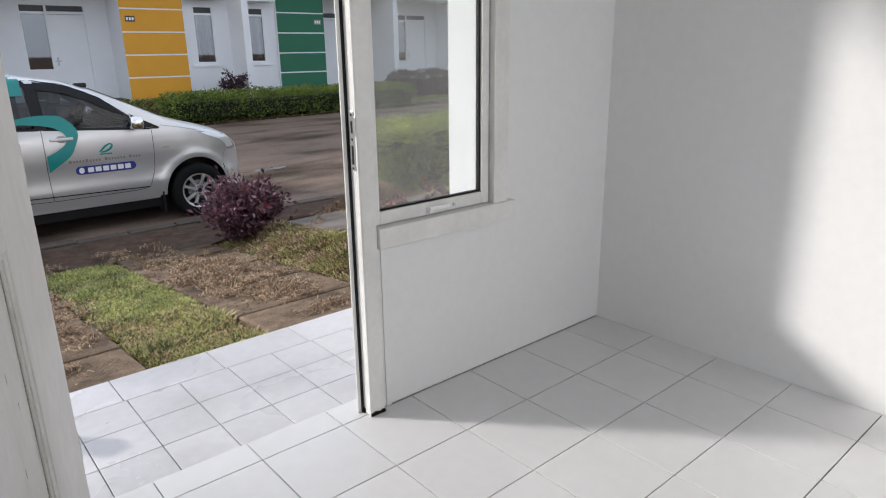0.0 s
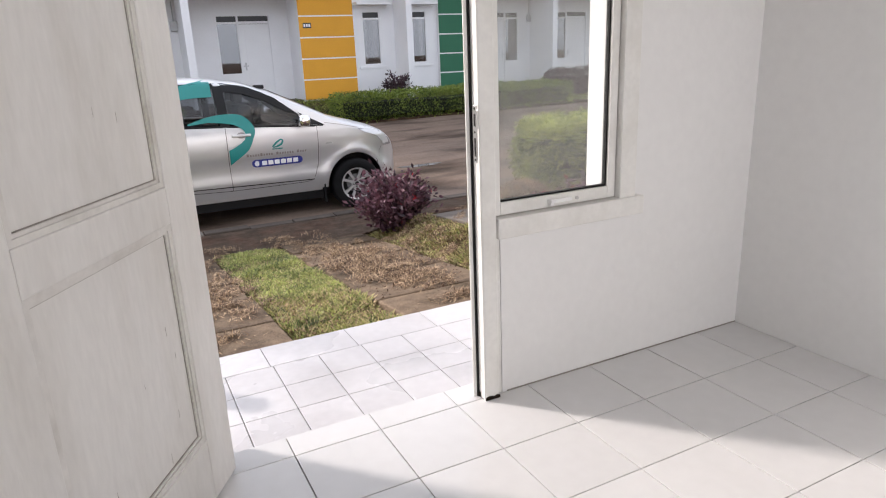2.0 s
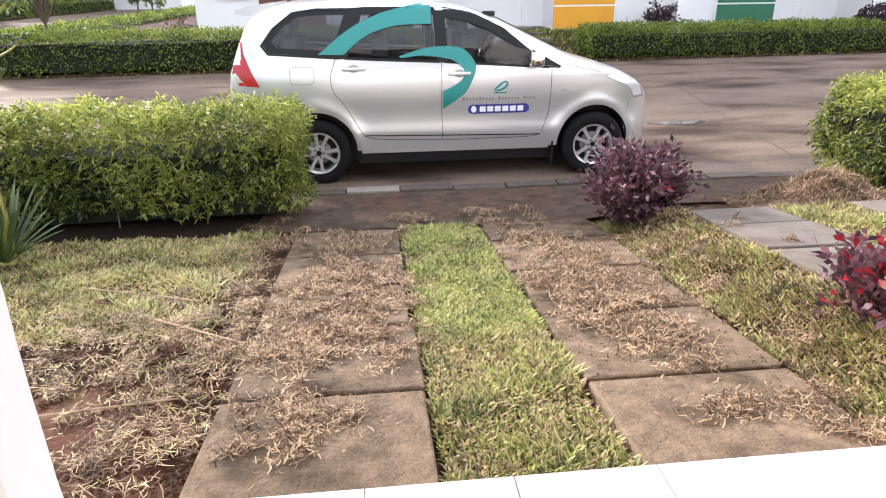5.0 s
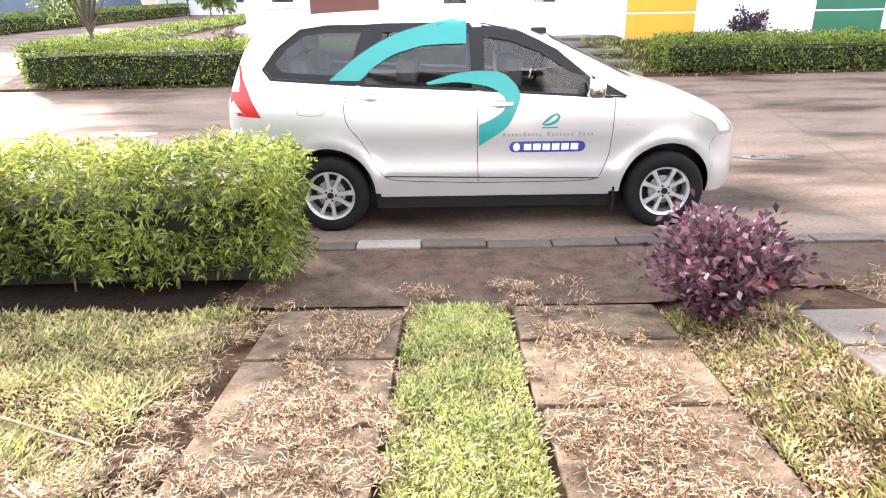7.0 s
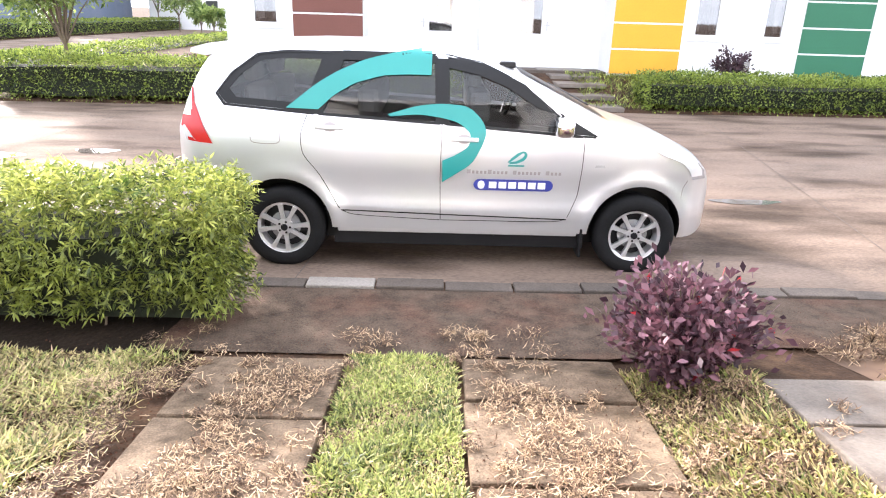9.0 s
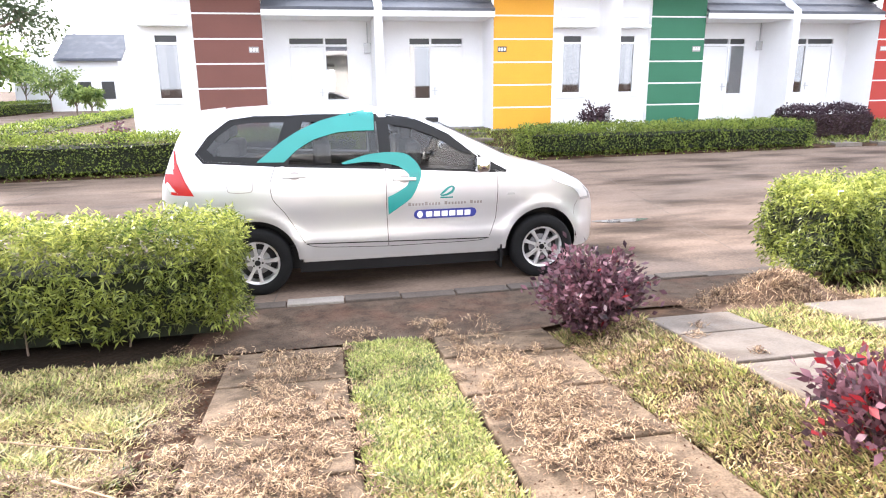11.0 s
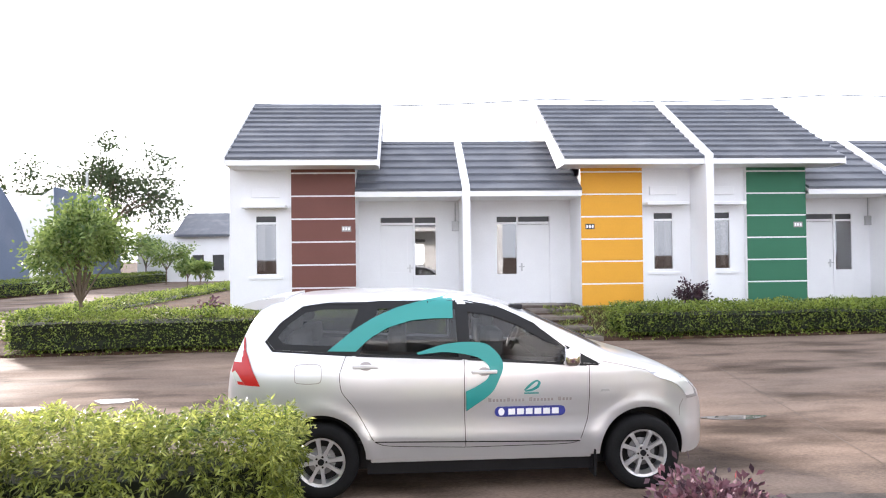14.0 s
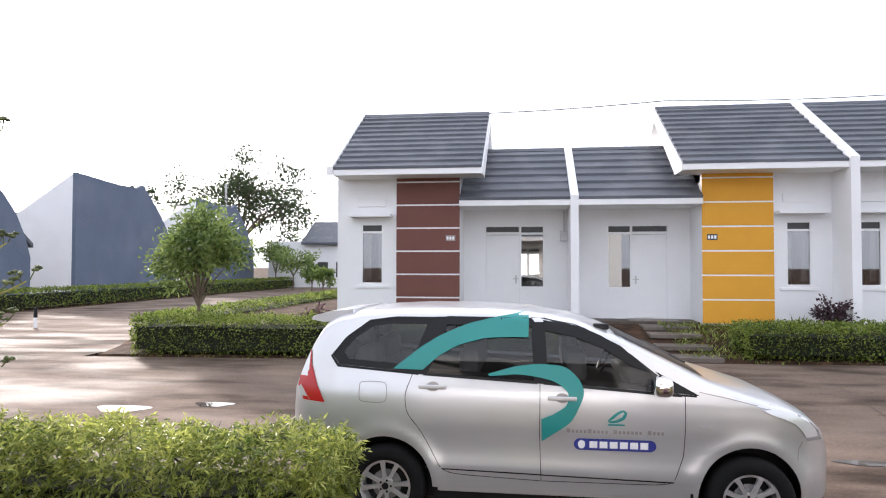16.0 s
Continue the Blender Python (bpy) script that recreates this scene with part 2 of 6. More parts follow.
STALK = material("yellow_green_flower_stalk", (0.34, 0.31, 0.07), 0.6, vary=0.25, scale=9, fine=60, stain=(0.16, 0.12, 0.045), stain_scale=14, stain_amount=0.7)
# hedge cores: near black, the shade inside the foliage put into the colour
CORE = material("hedge_inner_shade", (0.010, 0.013, 0.005), 1.0, vary=0.4, scale=20)
RED_CORE = material("shrub_inner_shade", (0.03, 0.015, 0.013), 1.0, vary=0.4, scale=20)
CABLE = material("black_cable", (0.03, 0.03, 0.03), 0.6)
PIPE_BLUE = material("blue_meter_plastic", (0.05, 0.15, 0.45), 0.4)
PIPE_RED = material("red_tap_plastic", (0.5, 0.05, 0.04), 0.4)
PIPE_GREY = material("grey_pipe", (0.5, 0.5, 0.5), 0.4, 0.4)
HEDGE_LEAF = leafy("hedge_leaf", (0.010, 0.028, 0.004), (0.35, 0.40, 0.08), 0.4, 0.4)
# paler yellow-green leaves for the top of the near hedges
HEDGE_TIP = leafy("hedge_top_leaf", (0.06, 0.11, 0.015), (0.58, 0.60, 0.16), 0.4, 0.45)
HEDGE_FAR = leafy("clipped_hedge_leaf", (0.018, 0.048, 0.006), (0.34, 0.42, 0.075), 0.5, 0.38)
TREE_LEAF = leafy("tree_leaf", (0.045, 0.095, 0.018), (0.32, 0.40, 0.12), 0.45, 0.45)
DARK_LEAF = leafy("dark_tree_leaf", (0.025, 0.045, 0.015), (0.08, 0.11, 0.04), 0.6, 0.2)
PURPLE_LEAF = leafy("purple_leaf", (0.028, 0.012, 0.020), (0.22, 0.10, 0.13), 0.6, 0.2, 3.0)
RED_LEAF = leafy("red_leaf", (0.20, 0.012, 0.018), (0.48, 0.03, 0.045), 0.35, 0.25)
DARK_PURPLE = leafy("dark_purple_leaf", (0.022, 0.010, 0.016), (0.075, 0.035, 0.05), 0.5, 0.15)
GRASS = leafy("green_grass_blade", (0.030, 0.058, 0.008), (0.58, 0.62, 0.18), 0.5, 0.32, 4.0)
GRASS_DRY = leafy("yellowing_grass_blade", (0.11, 0.085, 0.028), (0.78, 0.66, 0.31), 0.6, 0.3, 3.0)
STRAW = leafy("dry_straw", (0.15, 0.084, 0.043), (0.70, 0.51, 0.32), 0.8, 0.15, 5.0)
STRAW_DARK = leafy("damp_straw", (0.028, 0.015, 0.009), (0.22, 0.13, 0.078), 0.85, 0.1, 5.0)
AGAVE_LEAF = leafy("agave_leaf", (0.02, 0.045, 0.012), (0.16, 0.22, 0.07), 0.45, 0.1, 6.0)
FLOWER = leafy("seed_pod_cluster", (0.03, 0.05, 0.012), (0.13, 0.15, 0.05), 0.6, 0.1)
PANE_ROOM = glass("dusty_window_pane", (0.95, 0.97, 0.97), dust=0.13, reflect=0.03)
PANE_HOUSE = glass("dark_house_pane", (0.7, 0.7, 0.7), reflect=0.24)
PANE_CAR = glass("tinted_car_glass", (0.46, 0.48, 0.50), reflect=0.06)

# ---- mesh helpers ----


def part(name, bm, mat, parent=None, label="", smooth=False):
    """Links a bmesh as one mesh object under a thing or part."""
    me = bpy.data.meshes.new(name)
    bm.normal_update()
    bm.to_mesh(me)
    bm.free()
    me.materials.append(mat)
    if smooth:
        me.polygons.foreach_set("use_smooth", [True] * len(me.polygons))
    ob = new(name, me)
    if parent:
        ob.parent = parent
    if label:
        tagged(ob, label)
    return ob


def share(name, me, parent, loc, rot=(0, 0, 0)):
    """One more object on a mesh that other pieces use too."""
    ob = new(name, me)
    ob.parent = parent
    ob.location, ob.rotation_euler = loc, rot
    return ob


def thing(name, label, category, loc=(0, 0, 0), group="", kind=""):
    return_ob = new(name)
    return_ob.location = loc
    return_ob.empty_display_size = 0.1
    tagged(return_ob, label, category, group, kind)
    return return_ob


def box(x0, x1, y0, y1, z0, z1, bevel=0.0, bm=None):
    b = bm or bmesh.new()
    r = bmesh.ops.create_cube(b, size=1.0, matrix=Matrix.Translation(((x0 + x1) / 2, (y0 + y1) / 2, (z0 + z1) / 2)) @ Matrix.Diagonal((abs(x1 - x0), abs(y1 - y0), abs(z1 - z0), 1)))
    if bevel:
        es = {e for v in r["verts"] for e in v.link_edges}
        bmesh.ops.bevel(b, geom=list(es), offset=bevel, segments=2, profile=0.5, affect='EDGES')
    return b


def tube(p, q, r0, r1=None, seg=10, bm=None):
    b = bm or bmesh.new()
    p, q = Vector(p), Vector(q)
    d = q - p
    m = Matrix.Translation((p + q) / 2) @ d.to_track_quat("Z", "Y").to_matrix().to_4x4()
    bmesh.ops.create_cone(b, cap_ends=True, segments=seg, radius1=r0, radius2=r0 if r1 is None else r1, depth=d.length, matrix=m)
    return b


def prism(points, axis, a, b_, bm=None):
    """A polygon, given in the two other axes, drawn out along axis from a to b_."""
    bm = bm or bmesh.new()

    def at(p, v):
        return {"x": (v, p[0], p[1]), "y": (p[0], v, p[1]), "z": (p[0], p[1], v)}[axis]
    lo = [bm.verts.new(at(p, a)) for p in points]
    hi = [bm.verts.new(at(p, b_)) for p in points]
    bm.faces.new(lo)
    bm.faces.new(hi[::-1])
    for i in range(len(points)):
        j = (i + 1) % len(points)
        bm.faces.new((lo[j], lo[i], hi[i], hi[j]))
    bmesh.ops.recalc_face_normals(bm, faces=bm.faces)
    return bm


def raw(name, verts, faces, mat, parent=None, label="", kind=""):
    me = bpy.data.meshes.new(name)
    me.from_pydata(verts, [], faces)
    me.materials.append(mat)
    ob = new(name, me)
    if parent:
        ob.parent = parent
    return tagged(ob, label, kind=kind)


def quads(v4, mat, name, parent=None, kind="", label=""):
    """Many small four-cornered pieces from an array n x 4 x 3."""
    n = len(v4)
    me = bpy.data.meshes.new(name)
    me.vertices.add(n * 4)
    me.vertices.foreach_set("co", np.asarray(v4, dtype=np.float32).ravel())
    me.loops.add(n * 4)
    me.loops.foreach_set("vertex_index", np.arange(n * 4, dtype=np.int32))
    me.polygons.add(n)
    me.polygons.foreach_set("loop_start", np.arange(0, n * 4, 4, dtype=np.int32))
    me.polygons.foreach_set("loop_total", np.full(n, 4, dtype=np.int32))
    me.update(calc_edges=True)
    me.validate()
    me.materials.append(mat)
    ob = new(name, me)
    if parent:
        ob.parent = parent
    return tagged(ob, label, kind=kind)


def unit(v):
    return v / np.maximum(np.linalg.norm(v, axis=1, keepdims=True), 1e-9)


def leaf_quads(rng, p, n, length, width, outward=0.7, droop=0.3, up=0.3):
    """Leaves at points p with outward normals n: base, side, tip, side."""
    k = len(p)
    d = unit(n * outward + rng.normal(0, 0.6, (k, 3)) + np.array([0, 0, up - droop]))
    side = unit(np.cross(d, rng.normal(0, 1, (k, 3))))
    L = (length * rng.uniform(0.6, 1.3, (k, 1)))
    W = (width * rng.uniform(0.7, 1.3, (k, 1)))
    bend = np.array([0, 0, -1.0]) * L * droop * 0.4
    mid = p + d * L * 0.5
    return np.stack([p, mid + side * W * 0.5, p + d * L + bend, mid - side * W * 0.5], axis=1)


def blades(rng, x, y, z, height, width, lean=0.9):
    """Upright grass blades that lean at random, as narrow kites."""
    k = len(x)
    p = np.stack([x, y, z], axis=1)
    a = rng.uniform(0, 2 * np.pi, k)
    h = height * rng.uniform(0.5, 1.3, k)
    w = width * rng.uniform(0.7, 1.3, k)
    tip = p + np.stack([np.cos(a) * h * lean * rng.uniform(0.2, 1.6, k), np.sin(a) * h * lean * rng.uniform(0.2, 1.6, k), h], axis=1)
    s = np.stack([-np.sin(a), np.cos(a), np.zeros(k)], axis=1) * w[:, None] / 2
    mid = p + (tip - p) * 0.45 + np.array([0, 0, 1]) * h[:, None] * 0.12
    return np.stack([p, mid + s, tip, mid - s], axis=1)


def straws(rng, x, y, z, length, width, tilt=0.3):
    """Lying stalks: long thin strips, each kinked once, that point any way."""
    k = len(x)
    a, t = rng.uniform(0, 2 * np.pi, k), rng.normal(0.05, tilt, k)
    a2, t2 = a + rng.normal(0, 0.7, k), rng.normal(-0.1, tilt, k)
    L = length * rng.uniform(0.35, 1.4, k)
    w = width * rng.uniform(0.6, 1.35, k)
    mid = np.stack([x, y, z], axis=1)

    def half(ang, tip, sign):
        d = np.stack([np.cos(ang) * np.cos(tip), np.sin(ang) * np.cos(tip), np.abs(np.sin(tip))], axis=1) * (L * 0.5 * sign)[:, None]
        d[:, 2] = np.sin(tip) * L * 0.5
        s_ = np.stack([-np.sin(ang), np.cos(ang), np.zeros(k)], axis=1) * (w * 0.5)[:, None]
        return np.stack([mid - s_, mid + s_, mid + d + s_ * 0.5, mid + d - s_ * 0.5], axis=1)

    return np.concatenate([half(a, t, -1), half(a2, t2, 1)], axis=0)


# ---- the lie of the land ----


def smooth01(v):
    v = max(0.0, min(1.0, v))
    return v * v * (3 - 2 * v)


def road_z(x, y):
    t = (y - 7.6) / 7.4
    return -0.58 + 0.28 * min(max(t, 0), 1.0) + 0.008 * max(-12, min(x - 3, 14)) * min(max(t, 0), 1.0)


def land_z(x, y):
    """Height of the soil, without the road."""
    if y < 3.2:
        z = -0.14
    elif y < 6.5:
        z = -0.14 - 0.37 * (y - 3.2) / 3.3
        z += 0.16 * smooth01((x - 2.62) / 0.5) * (1 - 0.4 * smooth01((y - 5.9) / 0.6))
    elif y < 7.6:
        z = -0.51 + 0.096 * smooth01((x - 2.62) / 0.5) * (1 - smooth01((y - 6.5) / 1.0))
    elif y < 15.1:
        z = road_z(x, y) - 0.07
    else:
        e = road_z(x, 15.1) + 0.04
        z = e + (0.12 - e) * smooth01((y - 15.1) / 2.6)
    if y > 7.6 and -18.4 < x < -6.9:
        z = road_z(x, min(y, 15)) - 0.07
    if x <= -18.4 and y > 15:
        z = road_z(x, 15)
    return z

# ---- ground, road, apron ----


def sheet(name, xs, ys, fz, mat, label, category):
    verts = [(x, y, fz(x, y)) for y in ys for x in xs]
    w = len(xs)
    faces = [(j * w + i, j * w + i + 1, (j + 1) * w + i + 1, (j + 1) * w + i) for j in range(len(ys) - 1) for i in range(w - 1)]
    ob = raw(name, verts, faces, mat)
    ob.data.polygons.foreach_set("use_smooth", [True] * len(faces))
    return tagged(ob, label, category, kind="structure")


def soil_z(x, y):
    z = land_z(x, y)
    if y < 3.3:
        z -= 0.06 * smooth01((3.3 - y) / 0.2)
    if -6 < x < 9 and 3.2 < y < 7.0:
        z += 0.02 * noise.noise((x * 3, y * 3, 0.3)) - 0.01
    if abs(x) > 60 or y > 90 or y < -40:
        z = min(z, -0.4)
    return z


gx = sorted({-900.0, -400.0, -150.0, -60.0, -40.0, -30.0, -24.0, 60.0, 150.0, 400.0, 900.0, -18.41, -18.39, -6.91, -6.89}
            | {-20.0 + i for i in range(66)} | {-6.0 + 0.15 * i for i in range(100)})
gy = sorted({-900.0, -300.0, -100.0, -40.0, -15.0, -8.0, -3.0, 0.0, 2.0, 20.0, 24.0, 30.0, 40.0, 60.0, 90.0, 150.0, 400.0, 900.0, 7.59, 7.61, 15.09, 15.11}
            | {3.0 + 0.12 * i for i in range(40)} | {8.0 + 0.6 * i for i in range(20)})
sheet("ground", gx, gy, soil_z, LAWN, "patchy soil and worn lawn ground", "ground")

rx = sorted({-300.0, -100.0, -50.0, 100.0, 300.0} | {-30.0 + 1.0 * i for i in range(90)})
ry = [7.6 + 0.25 * i for i in range(30)] + [15.08]
sheet("road", rx, ry, lambda x, y: road_z(x, y) + 0.004 * noise.noise((x * 0.8, y * 0.8, 0)), ROAD, "damp brown-grey concrete estate road with stains", "road")
sheet("side_road", [-18.2 + 0.5 * i for i in range(23)], [15.08 + 1.5 * i for i in range(60)], lambda x, y: road_z(x, 15.08), ROAD, "pale concrete side road between hedges", "road")

# joints sawn across the road, filled dark
for jx in (-9.0, -4.2, 0.6, 5.4, 10.2, 15.0):
    b = bmesh.new()
    pts = [(jx + 0.12 * (y - 7.6), y) for y in (7.62, 9.4, 11.2, 13.0, 15.0)]
    for (xa, ya), (xb, yb) in zip(pts, pts[1:]):
        v = [b.verts.new((x, y, road_z(x, y) + 0.006)) for x, y in ((xa - 0.005, ya), (xa + 0.005, ya), (xb + 0.005, yb), (xb - 0.005, yb))]
        b.faces.new(v)
    part("road_joint", b, KERB, bpy.data.objects["road"])

# apron between the drives and the road: one worn concrete strip, with red soil washed on it
b = bmesh.new()
axs = [0.05 + 0.17 * i for i in range(30)]
ays = [6.50 + 0.1 * i for i in range(10)]
grid = [[b.verts.new((x + (0.18 * (y - 6.5) if x < 0.06 else 0), y, land_z(x, y) + 0.014 + 0.003 * noise.noise((x * 4, y * 4, 1)))) for x in axs] for y in ays]
for j in range(len(ays) - 1):
    for i in range(len(axs) - 1):
        b.faces.new((grid[j][i], grid[j][i + 1], grid[j + 1][i + 1], grid[j + 1][i]))
apron = part("apron", b, APRON, smooth=True)
tagged(apron, "worn brown concrete apron with washed red soil", "pavement", kind="structure")

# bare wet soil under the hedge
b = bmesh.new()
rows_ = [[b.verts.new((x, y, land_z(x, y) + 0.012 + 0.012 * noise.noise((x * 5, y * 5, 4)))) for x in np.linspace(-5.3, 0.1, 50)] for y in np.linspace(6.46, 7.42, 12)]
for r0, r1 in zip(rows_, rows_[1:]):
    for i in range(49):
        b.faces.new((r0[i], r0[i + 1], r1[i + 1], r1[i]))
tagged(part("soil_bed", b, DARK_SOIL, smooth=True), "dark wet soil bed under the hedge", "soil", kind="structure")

# drain covers along the road's edge
edge = tagged(part("kerb", box(-30, 30, 7.43, 7.60, -0.7, -0.535), KERB), "low concrete gutter edge along the road", "kerb", kind="structure")
cover_mesh = box(-0.233, 0.233, -0.075, 0.075, -0.02, 0.03, 0.008)
first = part("drain_cover", cover_mesh, KERB, edge)
first.location = (0.51, 7.50, -0.525)
for i in range(1, 14):
    o = share("drain_cover", first.data, edge, (0.51 + 0.478 * i, 7.50 + 0.006 * (i % 3), -0.525 + 0.006 * ((i * 7) % 3)), (0, 0, 0.012 * ((i * 5) % 3 - 1)))
light_cover = part("drain_cover", box(-0.233, 0.233, -0.075, 0.075, -0.02, 0.036, 0.008), KERB_LIGHT, edge, "pale new drain cover")
light_cover.location = (0.988, 7.503, -0.519)
bpy.data.objects.remove(bpy.data.objects["drain_cover.001"])

# ---- driveway slabs ----


def slab_row(name, mat, x0, x1, cuts, lift, label, tilt_seed):
    rr = random.Random(tilt_seed)
    base = thing(name, label, "pavement", kind="structure")
    for ya, yb in zip(cuts, cuts[1:]):
        b = bmesh.new()
        box(x0 + rr.uniform(-.01, .01), x1 + rr.uniform(-.02, .02), ya + 0.014, yb - 0.016, -0.075, 0.0, 0.010, b)
        for v in b.verts:
            v.co.z += land_z((x0 + x1) / 2, v.co.y) + lift + rr.uniform(-0.002, 0.002)
        s = part("slab", b, mat, base)
        s.location.z = rr.uniform(-0.008, 0.008)
    return base


slab_row("driveway_left", SLAB, 0.44, 1.165, (3.26, 3.91, 4.55, 5.13, 5.73, 6.40), 0.035, "brown weathered concrete drive slabs strewn with straw", 3)
slab_row("driveway_right", SLAB, 1.785, 2.58, (3.26, 3.90, 4.58, 5.27, 5.94, 6.44), 0.035, "brown weathered concrete drive slabs strewn with straw", 4)
slab_row("stepping_path_near", FLAG, 3.12, 3.72, (3.9, 4.42, 4.93, 5.48, 5.93), 0.035, "grey concrete stepping slabs between grass", 5)
slab_row("stepping_path_far", FLAG, 4.34, 5.0, (3.9, 4.42, 4.95, 5.46, 5.98), 0.035, "grey concrete stepping slabs between grass", 6)

# ---- own house: room, terrace, wing ----
XW, XE, YB, YF, CEIL = 0.0, 2.91, -2.6, 2.29, 2.85
OUT = 2.44            # outer face of the front wall
floor = thing("floor", "white glazed ceramic floor tiles with thin grey joints", "floor", kind="structure")
part("screed", box(XW, XE, YB, YF, -0.12, -0.012), GROUT, floor)
tagged(part("wall_east", box(XE, XE + 0.12, YB - 0.12, 3.36, -0.2, 3.3), WALL_IN), "plain white plastered interior wall", "wall", kind="structure")
tagged(part("wall_west", box(XW - 0.12, XW, YB - 0.12, OUT, -0.2, 3.3), WALL_IN), "plain white plastered interior wall", "wall", kind="structure")
b = bmesh.new()
for q in ((XW, 0.5, -0.2, 3.3), (2.4, XE, -0.2, 3.3), (0.5, 2.4, -0.2, 0.9), (0.5, 2.4, 2.2, 3.3)):
    box(q[0], q[1], YB - 0.12, YB, q[2], q[3], bm=b)
tagged(part("wall_south", b, WALL_IN), "plain white plastered interior wall", "wall", kind="structure")
tagged(part("ceiling", box(XW, XE, YB, YF, CEIL, CEIL + 0.1), WALL_IN), "plain white ceiling board", "ceiling", kind="structure")
# window at the back of the room, with the sky's light coming in
back = new("back_window_light", bpy.data.lights.new("back_window_light", 'AREA'))
back.data.shape, back.data.size, back.data.size_y, back.data.energy, back.data.color = 'RECTANGLE', 1.85, 1.25, 54.0, (1.0, 0.98, 0.95)
back.matrix_world = look((1.45, YB - 0.1, 1.55), (1.45, 0.0, 1.55))
b = bmesh.new()
for q in ((0.5, 0.56, 0.9, 2.2), (2.34, 2.4, 0.9, 2.2), (0.56, 2.34, 0.9, 0.96), (0.56, 2.34, 2.14, 2.2), (1.42, 1.48, 0.96, 2.14)):
    box(q[0], q[1], YB - 0.06, YB, q[2], q[3], bm=b)
tagged(part("window_2", b, FRAME_WHITE), "white window frame at the back of the room", "window", kind="structure")
# front wall: pieces round the door and the window beside it
DX0, DX1, WX1, HEAD, SILL = 0.645, 1.66, 2.25, 2.38, 0.605
b = bmesh.new()
box(XW, DX0 - 0.012, YF, 2.515, -0.2, 3.3, bm=b)
box(WX1, XE, YF, OUT, -0.2, 3.3, bm=b)
box(DX1, WX1, YF, OUT, -0.2, SILL, bm=b)
box(DX0, WX1, YF, OUT, HEAD, 3.3, bm=b)
tagged(part("wall_north", b, WALL_IN), "white plastered front wall with door and window openings", "wall", kind="structure")
part("skirting_line", box(DX1 + 0.02, XE - 0.002, YF - 0.004, YF, 0.0, 0.004), GROUT, bpy.data.objects["wall_north"])
# roof over terrace and room, plain
b = prism([(3.55, 2.72), (3.55, 2.84), (-2.9, 4.9), (-2.9, 4.75)], "x", XW - 0.15, XE + 0.1)
tagged(part("roof", b, ROOF), "grey tiled roof over the terrace, seen from below", "roof", kind="structure")
tagged(part("fascia", box(XW - 0.15, XE, 3.55, 3.58, 2.66, 2.86), WHITE_TRIM), "white eaves board", "fascia", kind="structure")
# wing that stands forward beside the terrace
b = box(XE + 0.12, 6.0, 3.22, 3.36, -0.3, 3.6)
tagged(part("wing_wall", b, WALL_OUT), "white rendered wall of the forward wing", "wall", kind="structure")

# door and window frame, one joinery unit
frame_unit = thing("door_frame", "white painted timber frame of door and window with dark seals", "door frame", (0, 0, 0), kind="structure")
fy0, fy1 = 2.265, 2.375


def bar(name, *a, mat=FRAME_WHITE, bev=0.004, parent=frame_unit, label=""):
    return part(name, box(*a, bev), mat, parent, label)


bar("jamb", DX0, DX0 + 0.03, fy0 + 0.04, fy1, 0.0, HEAD)
bar("jamb", 1.573, 1.632, fy0, 2.317, 0.0, HEAD)
bar("jamb_bead", 1.5705, 1.573, fy0 + 0.001, fy0 + 0.009, 0.0, 2.1, bev=0)
bar("jamb_groove", 1.5718, 1.573, fy0 + 0.009, fy0 + 0.0115, 0.0, 2.1, mat=DOOR_SEAM, bev=0)
bar("jamb", 2.175, 2.25, fy0, fy1, SILL, HEAD)
bar("head", DX0 + 0.03, 2.175, fy0, fy1, HEAD - 0.06, HEAD)
bar("transom_rail", DX0 + 0.03, 1.573, fy0, fy1, 2.1, 2.16)
bar("transom_rail", 1.632, 2.175, fy0, fy1, 2.1, 2.16)
bar("window_sill", 1.6335, 2.285, fy0 - 0.012, fy1 + 0.02, SILL, SILL + 0.072)
bar("plinth_post", 1.632, DX1, fy0 + 0.027, 2.335, 0.0, SILL - 0.001)
bar("seal", DX0 + 0.03, DX0 + 0.038, 2.325, 2.345, 0.0, 2.1, mat=GASKET, bev=0)
bar("seal", 1.566, 1.573, 2.3095, 2.317, 0.0, 2.1, mat=GASKET, bev=0)
bar("stop", 1.553, 1.632, 2.317, 2.323, 0.0, 2.1, bev=0.001)
bar("stop", DX0 + 0.03, DX0 + 0.046, 2.35, 2.374, 0.0, 2.1)
bar("vent_bar", DX0 + 0.05, 1.57, 2.30, 2.33, 2.17, 2.31, mat=TRANSOM, bev=0)
bar("vent_bar", 1.64, 2.17, 2.30, 2.33, 2.17, 2.31, mat=TRANSOM, bev=0)
plate = part("strike_plate", box(1.5695, 1.573, 2.277, 2.302, 0.875, 1.06, 0.0012), METAL, frame_unit, "steel strike plate with two latch holes")
part("plate_lip", box(1.569, 1.5725, 2.266, 2.277, 0.985, 1.045, 0.0012), METAL, plate)
for z0, z1 in ((0.895, 0.955), (0.993, 1.032)):
    part("latch_hole", box(1.5688, 1.5697, 2.284, 2.294, z0, z1), GASKET, plate)
for z in (0.883, 0.974, 1.05):
    part("screw", tube((1.570, 2.289, z), (1.5685, 2.289, z), 0.004), GASKET, plate)
rot = box(1.574, 1.634, fy0 - 0.003, fy0 + 0.004, 0.0, 0.016, 0.001)
bmesh.ops.subdivide_edges(rot, edges=rot.edges[:], cuts=4, use_grid_fill=True)
